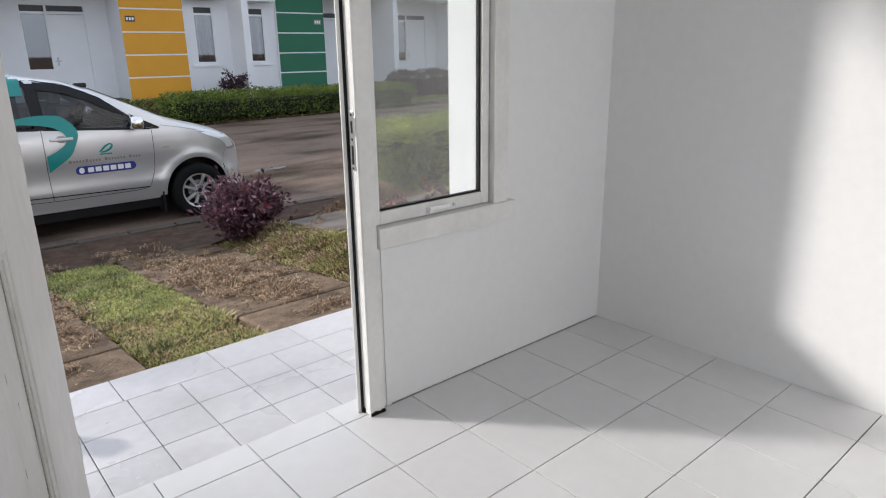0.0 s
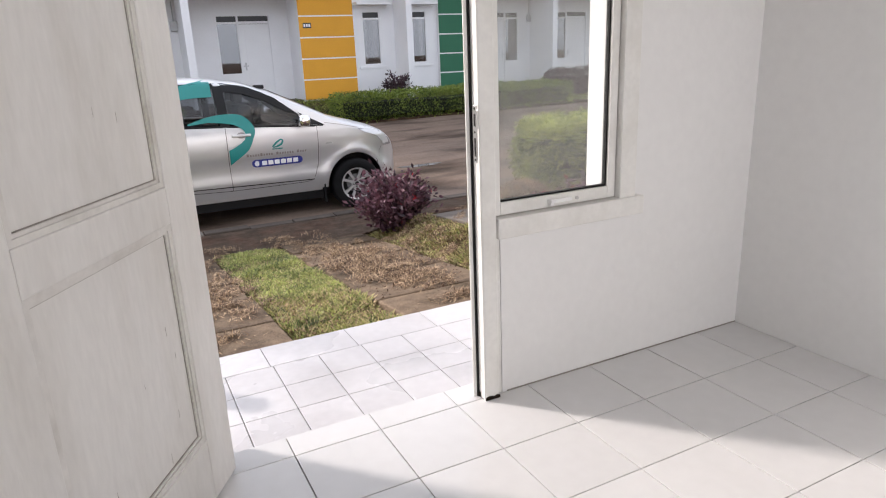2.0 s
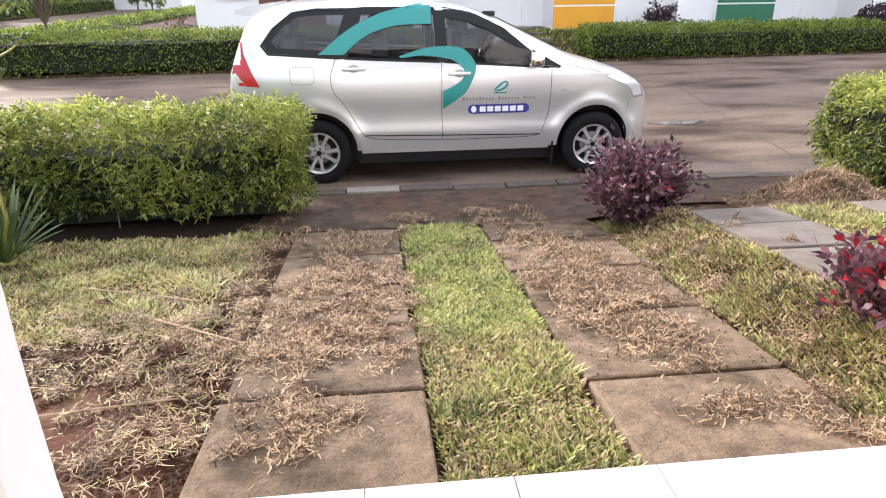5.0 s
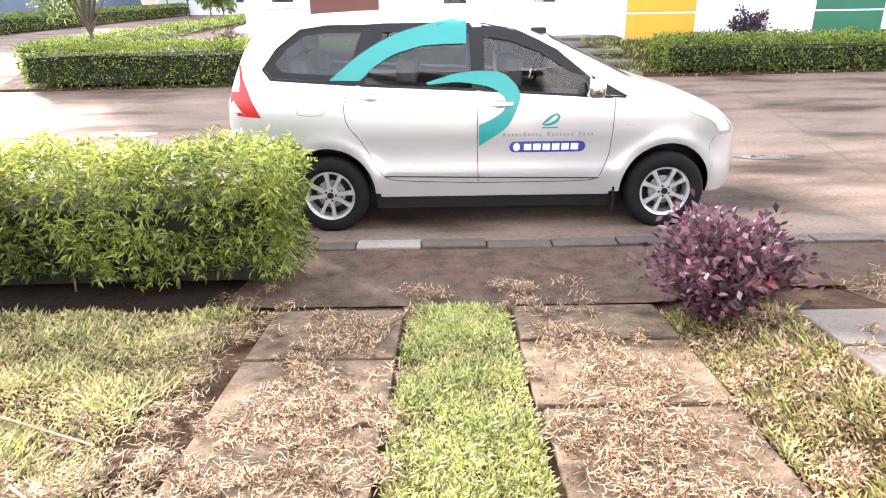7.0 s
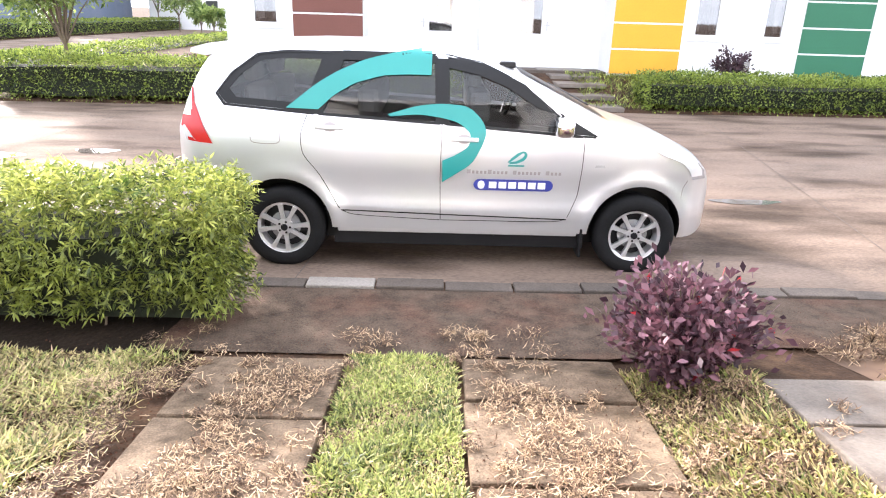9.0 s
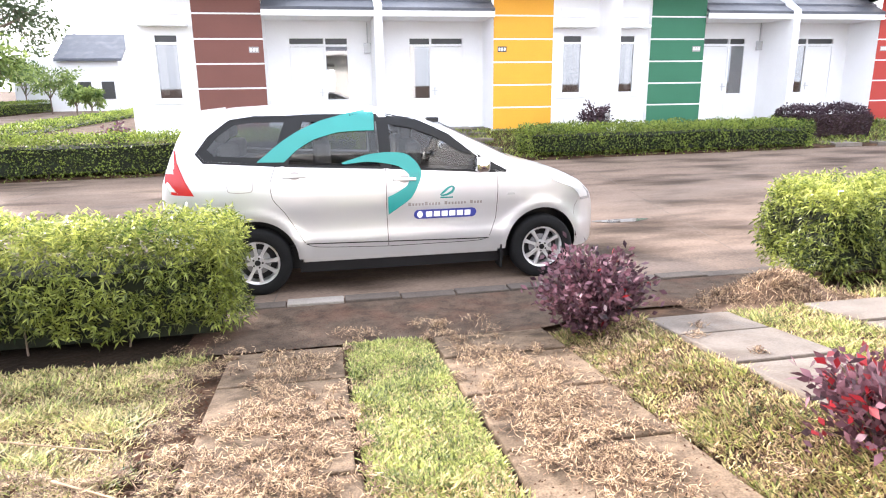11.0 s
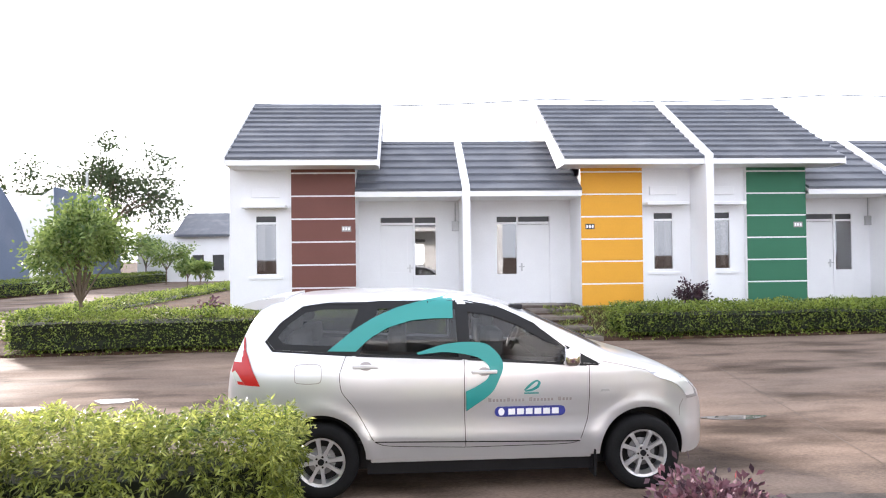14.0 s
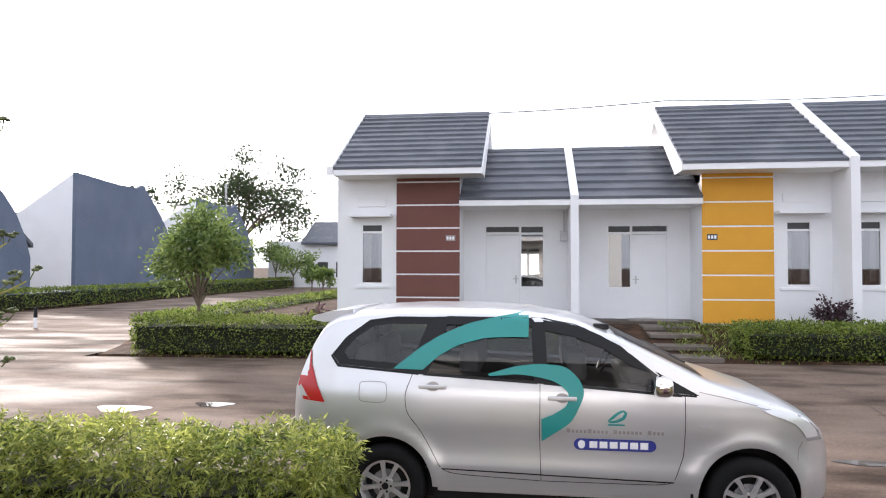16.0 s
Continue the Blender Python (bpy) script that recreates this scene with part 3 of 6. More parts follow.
for v in rot.verts:
    if v.co.z > 0.004:
        v.co.z *= 0.6 + 0.9 * abs(noise.noise((v.co.x * 60, 0.4, 1.0)))
part("joint_dirt", rot, DARK_SOIL, frame_unit, "brown rot at the jamb's foot")
part("joint_dirt", box(1.568, 1.578, 2.30, 2.334, 0.0, 0.02, 0.003), DARK_SOIL, frame_unit, "brown rot at the jamb's foot")

# plaster lip of the outer reveal, uneven where it was patched
b = box(DX0 - 0.012, 0.648, 2.376, 2.52, -0.028, HEAD)
bmesh.ops.subdivide_edges(b, edges=[e for e in b.edges if abs(e.verts[0].co.z - e.verts[1].co.z) > 1], cuts=40)
for v in b.verts:
    if v.co.x > 0.64:
        v.co.x += 0.006 * noise.noise((v.co.z * 9, 0, 3)) + 0.003 * noise.noise((v.co.z * 31, 2, 3))
tagged(part("reveal_plaster", b, WALL_OUT, smooth=False), "rough white plaster edge of the door reveal", "plaster", kind="structure")

# casement
win = thing("window_1", "white casement window with a dusty pane", "window", kind="structure")
cy0, cy1 = 2.29, 2.335
for nm, a in (("stile", (1.634, 1.664)), ("stile", (2.135, 2.17))):
    part(nm, box(*a, cy0, cy1, 0.68, 2.095, 0.003), FRAME_WHITE, win)
part("rail", box(1.664, 2.135, cy0, cy1, 0.68, 0.725, 0.003), FRAME_WHITE, win)
part("rail", box(1.664, 2.135, cy0, cy1, 2.05, 2.095, 0.003), FRAME_WHITE, win)
b = bmesh.new()
for a in ((1.664, 1.667, 0.725, 2.05), (2.129, 2.135, 0.725, 2.05), (1.667, 2.129, 0.725, 0.731), (1.667, 2.129, 2.044, 2.05)):
    box(a[0], a[1], 2.300, 2.318, a[2], a[3], bm=b)
part("seal", b, GASKET, win)
pane = part("pane", box(1.665, 2.132, 2.308, 2.312, 0.728, 2.047), PANE_ROOM, win)
pane.visible_shadow = False
b = box(1.86, 1.875, 2.268, 2.29, 0.69, 0.71, 0.002)
box(1.86, 1.95, 2.262, 2.272, 0.70, 0.712, 0.002, b)
part("handle", b, WHITE_TRIM, win, "white casement fastener")
part("stay_knob", tube((1.99, 2.283, 0.70), (1.99, 2.29, 0.70), 0.006), METAL, win)

# door leaf, opened inwards past a right angle
LEAF_W, LEAF_T = 0.845, 0.038
door = thing("door_1", "scuffed cream-white panelled wooden door standing open", "door", (0.69, 2.31, 0.006), kind="structure")
door.rotation_euler = (0, 0, math.atan2(-0.85, -0.53))
LEAF_H = 2.085
st = 0.15


def leaf(name, *a, bev=0.004):
    return part(name, box(*a, bev), DOOR_PAINT, door)


leaf("stile", 0, st, -LEAF_T, 0, 0, LEAF_H)
leaf("stile", LEAF_W - st, LEAF_W, -LEAF_T, 0, 0, LEAF_H)
rails = ((0.0, 0.20), (0.83, 0.925), (1.95, LEAF_H))
for z0, z1 in rails:
    leaf("rail", st, LEAF_W - st, -LEAF_T, 0, z0, z1)
for (_, z0), (z1, _) in zip(rails, rails[1:]):
    p = part("panel", box(st, LEAF_W - st, -LEAF_T + 0.0132, -0.0132, z0, z1), DOOR_PAINT, door)
    b = bmesh.new()
    for ya, yb in ((-0.0135, -0.004), (-LEAF_T + 0.004, -LEAF_T + 0.0135)):
        for g, w in ((0.0, 0.014), (0.014, 0.008)):
            d = 0 if g == 0 else 0.004
            lo, hi = (ya, yb - d) if ya > -LEAF_T / 2 else (ya + d, yb)
            x0, x1, q0, q1 = st + g, LEAF_W - st - g, z0 + g, z1 - g
            box(x0, x0 + w, lo, hi, q0, q1, bm=b)
            box(x1 - w, x1, lo, hi, q0, q1, bm=b)
            box(x0 + w, x1 - w, lo, hi, q0, q0 + w, bm=b)
            box(x0 + w, x1 - w, lo, hi, q1 - w, q1, bm=b)
    part("moulding", b, DOOR_DIRT, p)
    b = bmesh.new()
    for yc in (-0.0130, -LEAF_T + 0.0130):
        for g, w in ((0.022, 0.0028),):
            lo, hi = yc - 0.0012, yc + 0.0012
            x0, x1, q0, q1 = st + g, LEAF_W - st - g, z0 + g, z1 - g
            box(x0, x0 + w, lo, hi, q0, q1, bm=b)
            box(x1 - w, x1, lo, hi, q0, q1, bm=b)
            box(x0 + w, x1 - w, lo, hi, q0, q0 + w, bm=b)
            box(x0 + w, x1 - w, lo, hi, q1 - w, q1, bm=b)
    part("seam", b, DOOR_SEAM, p, "dirt gathered along the moulding")
rs = random.Random(8)
for i in range(9):
    zc, xc = rs.choice((0.3, 0.5, 0.6, 1.1, 1.3, 1.5, 1.6)) + rs.uniform(-0.08, 0.08), rs.uniform(0.2, 0.65)
    ln = rs.uniform(0.006, 0.028)
    part("scratch", box(xc, xc + 0.001, -0.0131, -0.0126, zc, zc + ln), GROUT, door)
for z in (0.25, 1.0, 1.8):
    part("hinge", tube((0.001, -0.004, z - 0.04), (0.001, -0.004, z + 0.04), 0.0045), METAL, door)

# terrace
terrace = thing("terrace", "white tiled terrace in front of the door, dirty at the joints", "terrace", kind="structure")
part("base", box(-0.15, XE, OUT - 0.02, 3.235, -0.35, -0.042), PALE_GROUT, terrace)
part("riser", box(-0.15, XE, 3.235, 3.243, -0.3, -0.045), WHITE_TRIM, terrace)
part("threshold", box(DX0 + 0.001, 1.659, YF, OUT - 0.02, -0.12, -0.012), GROUT, terrace)

# paint tin
tin = thing("paint_tin", "small white printed paint tin with a metal rim", "paint can", (0.635, 2.955, -0.03))
body = part("body", tube((0, 0, 0.0), (0, 0, 0.13), 0.053, seg=32), CAN_WHITE, tin, smooth=False)
for z in (0.004, 0.128):
    ring = bmesh.new()
    bmesh.ops.create_cone(ring, cap_ends=False, segments=32, radius1=0.0555, radius2=0.0555, depth=0.008, matrix=Matrix.Translation((0, 0, z)))
    part("rim", ring, METAL, tin, "steel rim")
part("lid", tube((0, 0, 0.128), (0, 0, 0.131), 0.046, seg=28), CAN_WHITE, tin)
for a0, z, h, w in ((-0.9, 0.095, 0.012, 0.5), (-0.7, 0.06, 0.008, 0.35), (-2.2, 0.075, 0.020, 0.6), (-1.5, 0.03, 0.005, 0.5), (-1.5, 0.10, 0.008, 0.4), (-1.55, 0.065, 0.006, 0.6), (-1.5, 0.05, 0.004, 0.45), (-2.6, 0.045, 0.006, 0.5)):
    b = bmesh.new()
    rows_ = [[b.verts.new((0.0536 * math.cos(a0 + w * k / 5), 0.0536 * math.sin(a0 + w * k / 5), z + dz)) for k in range(6)] for dz in (0, h)]
    for k in range(5):
        b.faces.new((rows_[0][k], rows_[0][k + 1], rows_[1][k + 1], rows_[1][k]))
    part("print_bar", b, CAN_BLUE, body)

# ---- houses across the road ----
YP, YT, YD, ZF = 18.0, 18.14, 19.06, 0.2        # colour panel, forward wall, door wall, floor
SLOPE = 0.63
RIDGE_Y = 20.3


def roof_face(parent, name, x0, x1, y_eave, z_eave, courses):
    """A pitch of stepped tile courses, each a piece of its own."""
    run = RIDGE_Y - y_eave
    roof = part(name, prism([(y_eave + 0.02, z_eave - 0.10), (y_eave + 0.02, z_eave - 0.05), (RIDGE_Y, z_eave - 0.05 + run * SLOPE), (RIDGE_Y + 2.6, z_eave - 0.05 + (run - 2.6) * SLOPE), (RIDGE_Y + 2.6, z_eave - 0.2 + (run - 2.6) * SLOPE), (RIDGE_Y, z_eave - 0.2 + run * SLOPE)], "x", x0, x1), WHITE_TRIM, parent)
    step = run / courses
    for k in range(courses):
        ya, yb = y_eave + k * step, y_eave + (k + 1) * step + 0.03
        za, zb = z_eave + k * step * SLOPE, z_eave + (k + 1) * step * SLOPE
        part("tile_course", prism([(ya, za - 0.03), (ya, za + 0.036), (yb, zb + 0.0), (yb, zb - 0.03)], "x", x0 + 0.004, x1 - 0.004), ROOF, roof)
    zr = z_eave + run * SLOPE
    part("ridge_cap", prism([(RIDGE_Y - 0.12, zr - 0.06), (RIDGE_Y, zr + 0.035), (RIDGE_Y + 0.12, zr - 0.06)], "x", x0, x1), ROOF, roof)
    return roof


def opening_window(parent, name, x0, x1, z0, z1, y, transom=True, inside=CURTAIN, y_in=0.5):
    w = part(name, box(x0 - 0.05, x1 + 0.05, y - 0.03, y + 0.06, z0 - 0.05, z0, 0.004), WHITE_TRIM, parent)
    top = z1 - 0.19 if transom else z1
    for a in ((x0 - 0.05, x0, z0, z1), (x1, x1 + 0.05, z0, z1)):
        part("frame", box(a[0], a[1], y - 0.03, y + 0.06, a[2], a[3]), WHITE_TRIM, w)
    part("frame", box(x0 - 0.05, x1 + 0.05, y - 0.03, y + 0.06, z1, z1 + 0.05), WHITE_TRIM, w)
    if transom:
        part("frame", box(x0, x1, y - 0.03, y + 0.06, top, top + 0.05), WHITE_TRIM, w)
        part("vent", box(x0, x1, y, y + 0.03, top + 0.05, z1), TRANSOM, w)
    p = part("pane", box(x0, x1, y + 0.0, y + 0.006, z0, top), PANE_HOUSE, w)
    p.visible_shadow = False
    return w


def cut_wall(parent, name, x0, x1, y0, y1, z0, z1, holes):
    """A wall piece with rectangular holes (x0, x1, z0, z1), side by side."""
    b = bmesh.new()
    x = x0
    for a, c, d, e in sorted(holes):
        if a > x:
            box(x, a, y0, y1, z0, z1, bm=b)
        if d > z0:
            box(a, c, y0, y1, z0, d, bm=b)
        box(a, c, y0, y1, e, z1, bm=b)
        x = c
    box(x, x1, y0, y1, z0, z1, bm=b)
    return part(name, b, WALL_OUT, parent)


def house(label, paint, tall, low, panel, window, door_x, side_x, fins, end_wall=False, flip=False, courses=11):
    """tall, low, panel, window, door_x, side_x: spans along x. The forward part has the window and the colour panel, the low part the door."""
    h = thing("house", label, "house", (0, 0, 0), "row of estate houses")
    (t0, t1), (l0, l1) = tall, low
    cut_wall(h, "wall", t0, t1, YT, YT + 0.15, -0.3, 3.75, [(window[0] - 0.05, window[1] + 0.05, 0.98, 2.43)])
    cut_wall(h, "wall", l0, l1, YD, YD + 0.15, -0.3, 3.2, [(min(door_x[0], side_x[0] - 0.05), max(door_x[1], side_x[1] + 0.05), 0.2, 2.43)])
    xr = t1 if not flip else t0
    part("return_wall", box(xr - 0.15 if not flip else xr, xr if not flip else xr + 0.15, YT + 0.15, YD + 0.15, -0.3, 3.75), WALL_OUT, h)
    # gable side over the low roof
    zt = 3.6 - 0.12
    part("gable_wall", prism([(YT, 3.3), (YT, zt + (YT - 17.33) * SLOPE), (RIDGE_Y, zt + (RIDGE_Y - 17.33) * SLOPE), (RIDGE_Y + 2.5, zt + (RIDGE_Y - 17.33 - 2.5) * SLOPE), (RIDGE_Y + 2.5, 2.8)], "x", xr - 0.15 if not flip else xr, xr if not flip else xr + 0.15), WALL_OUT, h)
    part("rear_wall", box(min(t0, l0), max(t1, l1), 22.6, 22.75, -0.3, 3.6), WALL_OUT, h)
    part("floor_slab", box(min(t0, l0) + 0.01, max(t1, l1) - 0.01, YT + 0.1, 22.6, -0.2, ZF - 0.02), KERB, h)
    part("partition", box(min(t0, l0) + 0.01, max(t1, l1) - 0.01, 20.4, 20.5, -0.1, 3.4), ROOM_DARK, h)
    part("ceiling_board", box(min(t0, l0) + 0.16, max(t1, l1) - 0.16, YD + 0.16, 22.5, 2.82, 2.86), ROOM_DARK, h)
    # colour panel: painted bands between white grooves
    board = part("panel_board", box(panel[0], panel[1], YP + 0.012, YT, 0.16, 3.5), WHITE_TRIM, h)
    for k in range(7):
        z1 = 3.37 - 0.535 * (k - 1) - 0.018 if k else 3.5
        z0 = max(0.16, 3.37 - 0.535 * k + 0.018)
        part("band", box(panel[0], panel[1], YP, YP + 0.012, z0, z1, 0.002), paint, board)
    # house number, kept as plain bars
    nx = panel[1] - 0.32 if not flip else panel[0] + 0.1
    plate = part("number_plate", box(nx, nx + 0.22, YP - 0.008, YP, 2.0, 2.13), DECAL_GREY if paint in (BROWN, GREEN, RED) else TRANSOM, board)
    for k in range(3):
        part("number_bar", box(nx + 0.02 + 0.065 * k, nx + 0.065 + 0.065 * k, YP - 0.011, YP - 0.008, 2.03, 2.10), DECAL_WHITE, plate)
    opening_window(h, "window", window[0], window[1], 1.03, 2.38, YT + 0.03)
    part("curtain", box(window[0] + 0.0, window[0] + 0.16, YT + 0.2, YT + 0.22, 1.1, 2.2), CURTAIN, h)
    part("curtain", box(window[1] - 0.12, window[1], YT + 0.2, YT + 0.22, 1.1, 2.2), CURTAIN, h)
    part("window_surround", box(window[0] - 0.17, window[1] + 0.17, YT - 0.03, YT, 0.90, 0.965, 0.005), WHITE_TRIM, h)
    part("canopy", box(window[0] - 0.27, window[1] + 0.27, YT - 0.32, YT, 2.56, 2.63, 0.006), WHITE_TRIM, h)
    part("canopy_block", box(window[0] - 0.1, window[1] + 0.1, YT - 0.05, YT, 2.82, 3.02, 0.006), WHITE_TRIM, h)
    # door with side light under one transom
    opening_window(h, "window", side_x[0], side_x[1], 0.93, 2.38, YD + 0.03)
    part("apron_panel", box(side_x[0] - 0.05, side_x[1] + 0.05, YD + 0.005, YD + 0.08, 0.2, 0.88), WHITE_TRIM, h)
    part("door_head", box(door_x[0], door_x[1], YD + 0.002, YD + 0.08, 2.38, 2.43), WHITE_TRIM, h)
    d = part("door", box(door_x[0] + 0.003, door_x[1] - 0.003, YD + 0.03, YD + 0.07, ZF + 0.01, 2.18), WHITE_TRIM, h, "plain white door")
    for z0, z1 in ((0.35, 1.0), (1.15, 2.05)):
        part("panel", box(door_x[0] + 0.14, door_x[1] - 0.14, YD + 0.024, YD + 0.03, z0, z1, 0.002), WHITE_TRIM, d)
    part("transom_rail", box(door_x[0], door_x[1], YD + 0.002, YD + 0.08, 2.19, 2.25), WHITE_TRIM, d)
    part("vent", box(door_x[0] + 0.02, door_x[1] - 0.02, YD + 0.03, YD + 0.05, 2.25, 2.38), TRANSOM, d)
    hx = (door_x[1] - 0.08) if abs(door_x[1] - side_x[0]) < 0.1 else (door_x[0] + 0.08)
    hnd = part("handle", box(hx - 0.02, hx + 0.02, YD + 0.015, YD + 0.03, 1.0, 1.2, 0.002), METAL, d, "steel door handle")
    part("lever", box(hx - 0.07, hx + 0.07, YD - 0.01, YD + 0.015, 1.1, 1.125), METAL, hnd)
    part("door_step", box(door_x[0] - 0.15, door_x[1] + 0.15, YD - 0.6, YD, -0.1, ZF - 0.01, 0.01), KERB_LIGHT, h, "low concrete door step")
    # roofs
    over = 0.55
    r0, r1 = (t0, t1 + over) if not flip else (t0 - over, t1)
    roof_face(h, "roof", r0, r1, 17.33, 3.62, courses)
    part("fascia", box(r0, r1, 17.34, 17.38, 3.46, 3.60, 0.004), WHITE_TRIM, h)
    part("soffit", box(r0, r1, 17.38, YT, 3.46, 3.48), WHITE_TRIM, h)
    vx = r1 if not flip else r0 - 0.03
    part("verge_board", prism([(17.34, 3.44), (17.34, 3.60), (RIDGE_Y, 3.60 + (RIDGE_Y - 17.34) * SLOPE), (RIDGE_Y + 2.6, 3.60 + (RIDGE_Y - 19.94) * SLOPE), (RIDGE_Y + 2.6, 3.28 + (RIDGE_Y - 19.94) * SLOPE), (RIDGE_Y, 3.28 + (RIDGE_Y - 17.34) * SLOPE), (17.95, 3.44)], "x", vx - 0.0, vx + 0.03), WHITE_TRIM, h)
    q0, q1 = (t1, l1) if not flip else (l0, t0)
    roof_face(h, "roof", q0, q1, 17.87, 2.95, 7)
    part("fascia", box(q0, q1, 17.88, 17.92, 2.79, 2.93, 0.004), WHITE_TRIM, h)
    part("soffit", box(q0, q1, 17.92, YD, 2.79, 2.81), WHITE_TRIM, h)
    for fx, zl, ye in fins:
        part("party_wall", prism([(ye - 0.06, -0.3), (ye - 0.06, zl + 0.06), (RIDGE_Y, zl + 0.12 + (RIDGE_Y - ye) * SLOPE), (RIDGE_Y + 2.5, zl + 0.12 + (RIDGE_Y - ye - 2.5) * SLOPE), (RIDGE_Y + 2.5, -0.3)], "x", fx - 0.09, fx + 0.09), WALL_OUT, h)
    if end_wall:
        part("end_wall", prism([(YT, -0.3), (YT, zt + (YT - 17.33) * SLOPE), (RIDGE_Y, zt + (RIDGE_Y - 17.33) * SLOPE), (RIDGE_Y + 2.5, zt + (RIDGE_Y - 19.83) * SLOPE), (RIDGE_Y + 2.5, -0.3)], "x", t0 - 0.12, t0), WALL_OUT, h)
        part("verge_board", prism([(17.30, 3.46), (17.30, 3.66), (RIDGE_Y, 3.66 + (RIDGE_Y - 17.30) * SLOPE), (RIDGE_Y, 3.42 + (RIDGE_Y - 17.30) * SLOPE)], "x", t0 - 0.14, t0 - 0.002), WHITE_TRIM, h)
    return h


house("white terraced bungalow with a dark brown striped panel", BROWN, (-2.78, 0.03), (0.03, 2.62), (-1.45, 0.03), (-2.29, -1.83), (0.57, 1.38), (1.43, 1.95), [(2.62, 2.95, 17.87)], end_wall=True)
house("white terraced bungalow with an amber yellow striped panel", YELLOW, (5.38, 8.2), (2.62, 5.38), (5.38, 6.87), (7.2, 7.66), (4.05, 4.85), (3.5, 4.0), [(8.2, 3.62, 17.33)], flip=True)
house("white terraced bungalow with a dark green striped panel", GREEN, (8.2, 10.93), (10.93, 13.4), (9.45, 10.93), (8.62, 9.08), (11.55, 12.33), (12.38, 12.82), [(13.4, 2.95, 17.87)])
house("white terraced bungalow with a brick red striped panel", RED, (16.07, 19.05), (13.4, 16.07), (16.07, 17.5), (17.85, 18.35), (14.8, 15.6), (14.32, 14.75), [(19.05, 3.62, 17.33)], flip=True)
house("white terraced bungalow with a brown striped panel", BROWN, (19.05, 22.3), (22.3, 25.0), (20.75, 22.25), (19.95, 20.4), (22.9, 23.7), (23.75, 24.2), [(25.0, 2.95, 17.87)])

# meter boxes on the party walls
for mx_, mz in ((2.45, 2.15), (13.25, 2.2)):
    mb = thing("meter_box", "small grey electric meter box with a conduit on the wall", "meter box", (mx_, YD - 0.06, mz), "meter boxes")
    part("case", box(-0.09, 0.09, -0.02, 0.06, -0.12, 0.12, 0.01), PIPE_GREY, mb)
    part("conduit", tube((0, 0.03, 0.12), (0, 0.03, 0.6), 0.014), PIPE_GREY, mb)

# ---- silver people carrier ----
CX, CY, CZ = 0.493, 8.80, -0.58           # rear hub along x, middle of the car, road under it
WB, HALF = 2.655, 0.83


def interp(table, x):
    xs, vs = [p[0] for p in table], [p[1] for p in table]
    return float(np.interp(x, xs, vs))


# outline along the car; x from the rear hub, z from the road
TOP = [(-0.78, 0.62), (-0.77, 0.95), (-0.74, 1.10), (-0.665, 1.28), (-0.585, 1.45), (-0.52, 1.55), (-0.42, 1.605), (-0.2, 1.645), (0.2, 1.665), (0.7, 1.665), (1.1, 1.64), (1.45, 1.585), (1.72, 1.495),
       (1.95, 1.385), (2.2, 1.265), (2.40, 1.165), (2.55, 1.115), (2.75, 1.055), (2.95, 0.995), (3.1, 0.925), (3.2, 0.84), (3.27, 0.73), (3.31, 0.60), (3.32, 0.50)]
BOTTOM = [(-0.78, 0.52), (-0.75, 0.44), (-0.6, 0.40), (-0.4, 0.36), (0.4, 0.325), (2.3, 0.315), (2.9, 0.28), (3.15, 0.27), (3.28, 0.31), (3.32, 0.42)]
PLAN = [(-0.78, 0.62), (-0.74, 0.70), (-0.62, 0.775), (-0.4, 0.81), (0.2, HALF), (2.0, HALF), (2.5, 0.815), (2.85, 0.775), (3.05, 0.72), (3.2, 0.62), (3.28, 0.5), (3.32, 0.38)]
FLANK = [(0.28, 0.935), (0.36, 0.952), (0.44, 0.972), (0.50, 0.976), (0.56, 0.968), (0.64, 0.967), (0.72, 0.978), (0.80, 0.995), (0.90, 1.0), (1.0, 0.997), (1.06, 0.988), (1.12, 0.968), (1.17, 0.952), (1.25, 0.93), (1.42, 0.865), (1.57, 0.79), (1.66, 0.70)]


def crown_of(x):
    zt, zb = interp(TOP, x), interp(BOTTOM, x)
    return zt, min(0.075, (zt - zb) * 0.3)


def side(x, z):
    """Half width of the flank at (x, z): tumblehome, the pressed door hollow and the flared wheel arches."""
    w = interp(PLAN, x) * interp(FLANK, z)
    for hub in (0.0, WB):
        r = math.hypot(x - hub, z - 0.33)
        if z > 0.25 and r < 0.62:
            w += 0.020 * math.exp(-((r - 0.40) / 0.055) ** 2) * min(1.0, (z - 0.25) / 0.1)
    return w


def flank(x, z):
    """Half width of the body at (x, z), with the rounded shoulder under the roof or bonnet."""
    zt, crown = crown_of(x)
    if z <= zt - crown:
        return side(x, z)
    a = math.asin(min(1.0, ((z - zt + crown) / crown)) ** 1.25)
    return side(x, zt - crown) * max(0.05, math.cos(a)) ** 0.62


N_UP, N_OVER = 34, 10
stations = sorted({round(v, 3) for v in list(np.linspace(-0.78, 3.32, 110)) + [-0.77, -0.75, 3.25, 3.29, 3.31]})
rings = []
for sx in stations:
    zb = interp(BOTTOM, sx)
    zt, crown = crown_of(sx)
    ring = [(0.0, zb + 0.01)]
    for k in range(N_UP):
        z = zb + (zt - crown - zb) * k / (N_UP - 1)
        ring.append((side(sx, z), z))
    ye, ze = ring[-1]
    for k in range(1, N_OVER + 1):
        a = k / N_OVER * math.pi / 2
        ring.append((ye * math.cos(a) ** 0.62 if k < N_OVER else 0.0, ze + crown * math.sin(a) ** 0.8))
    rings.append(ring)
bm = bmesh.new()
loops = []
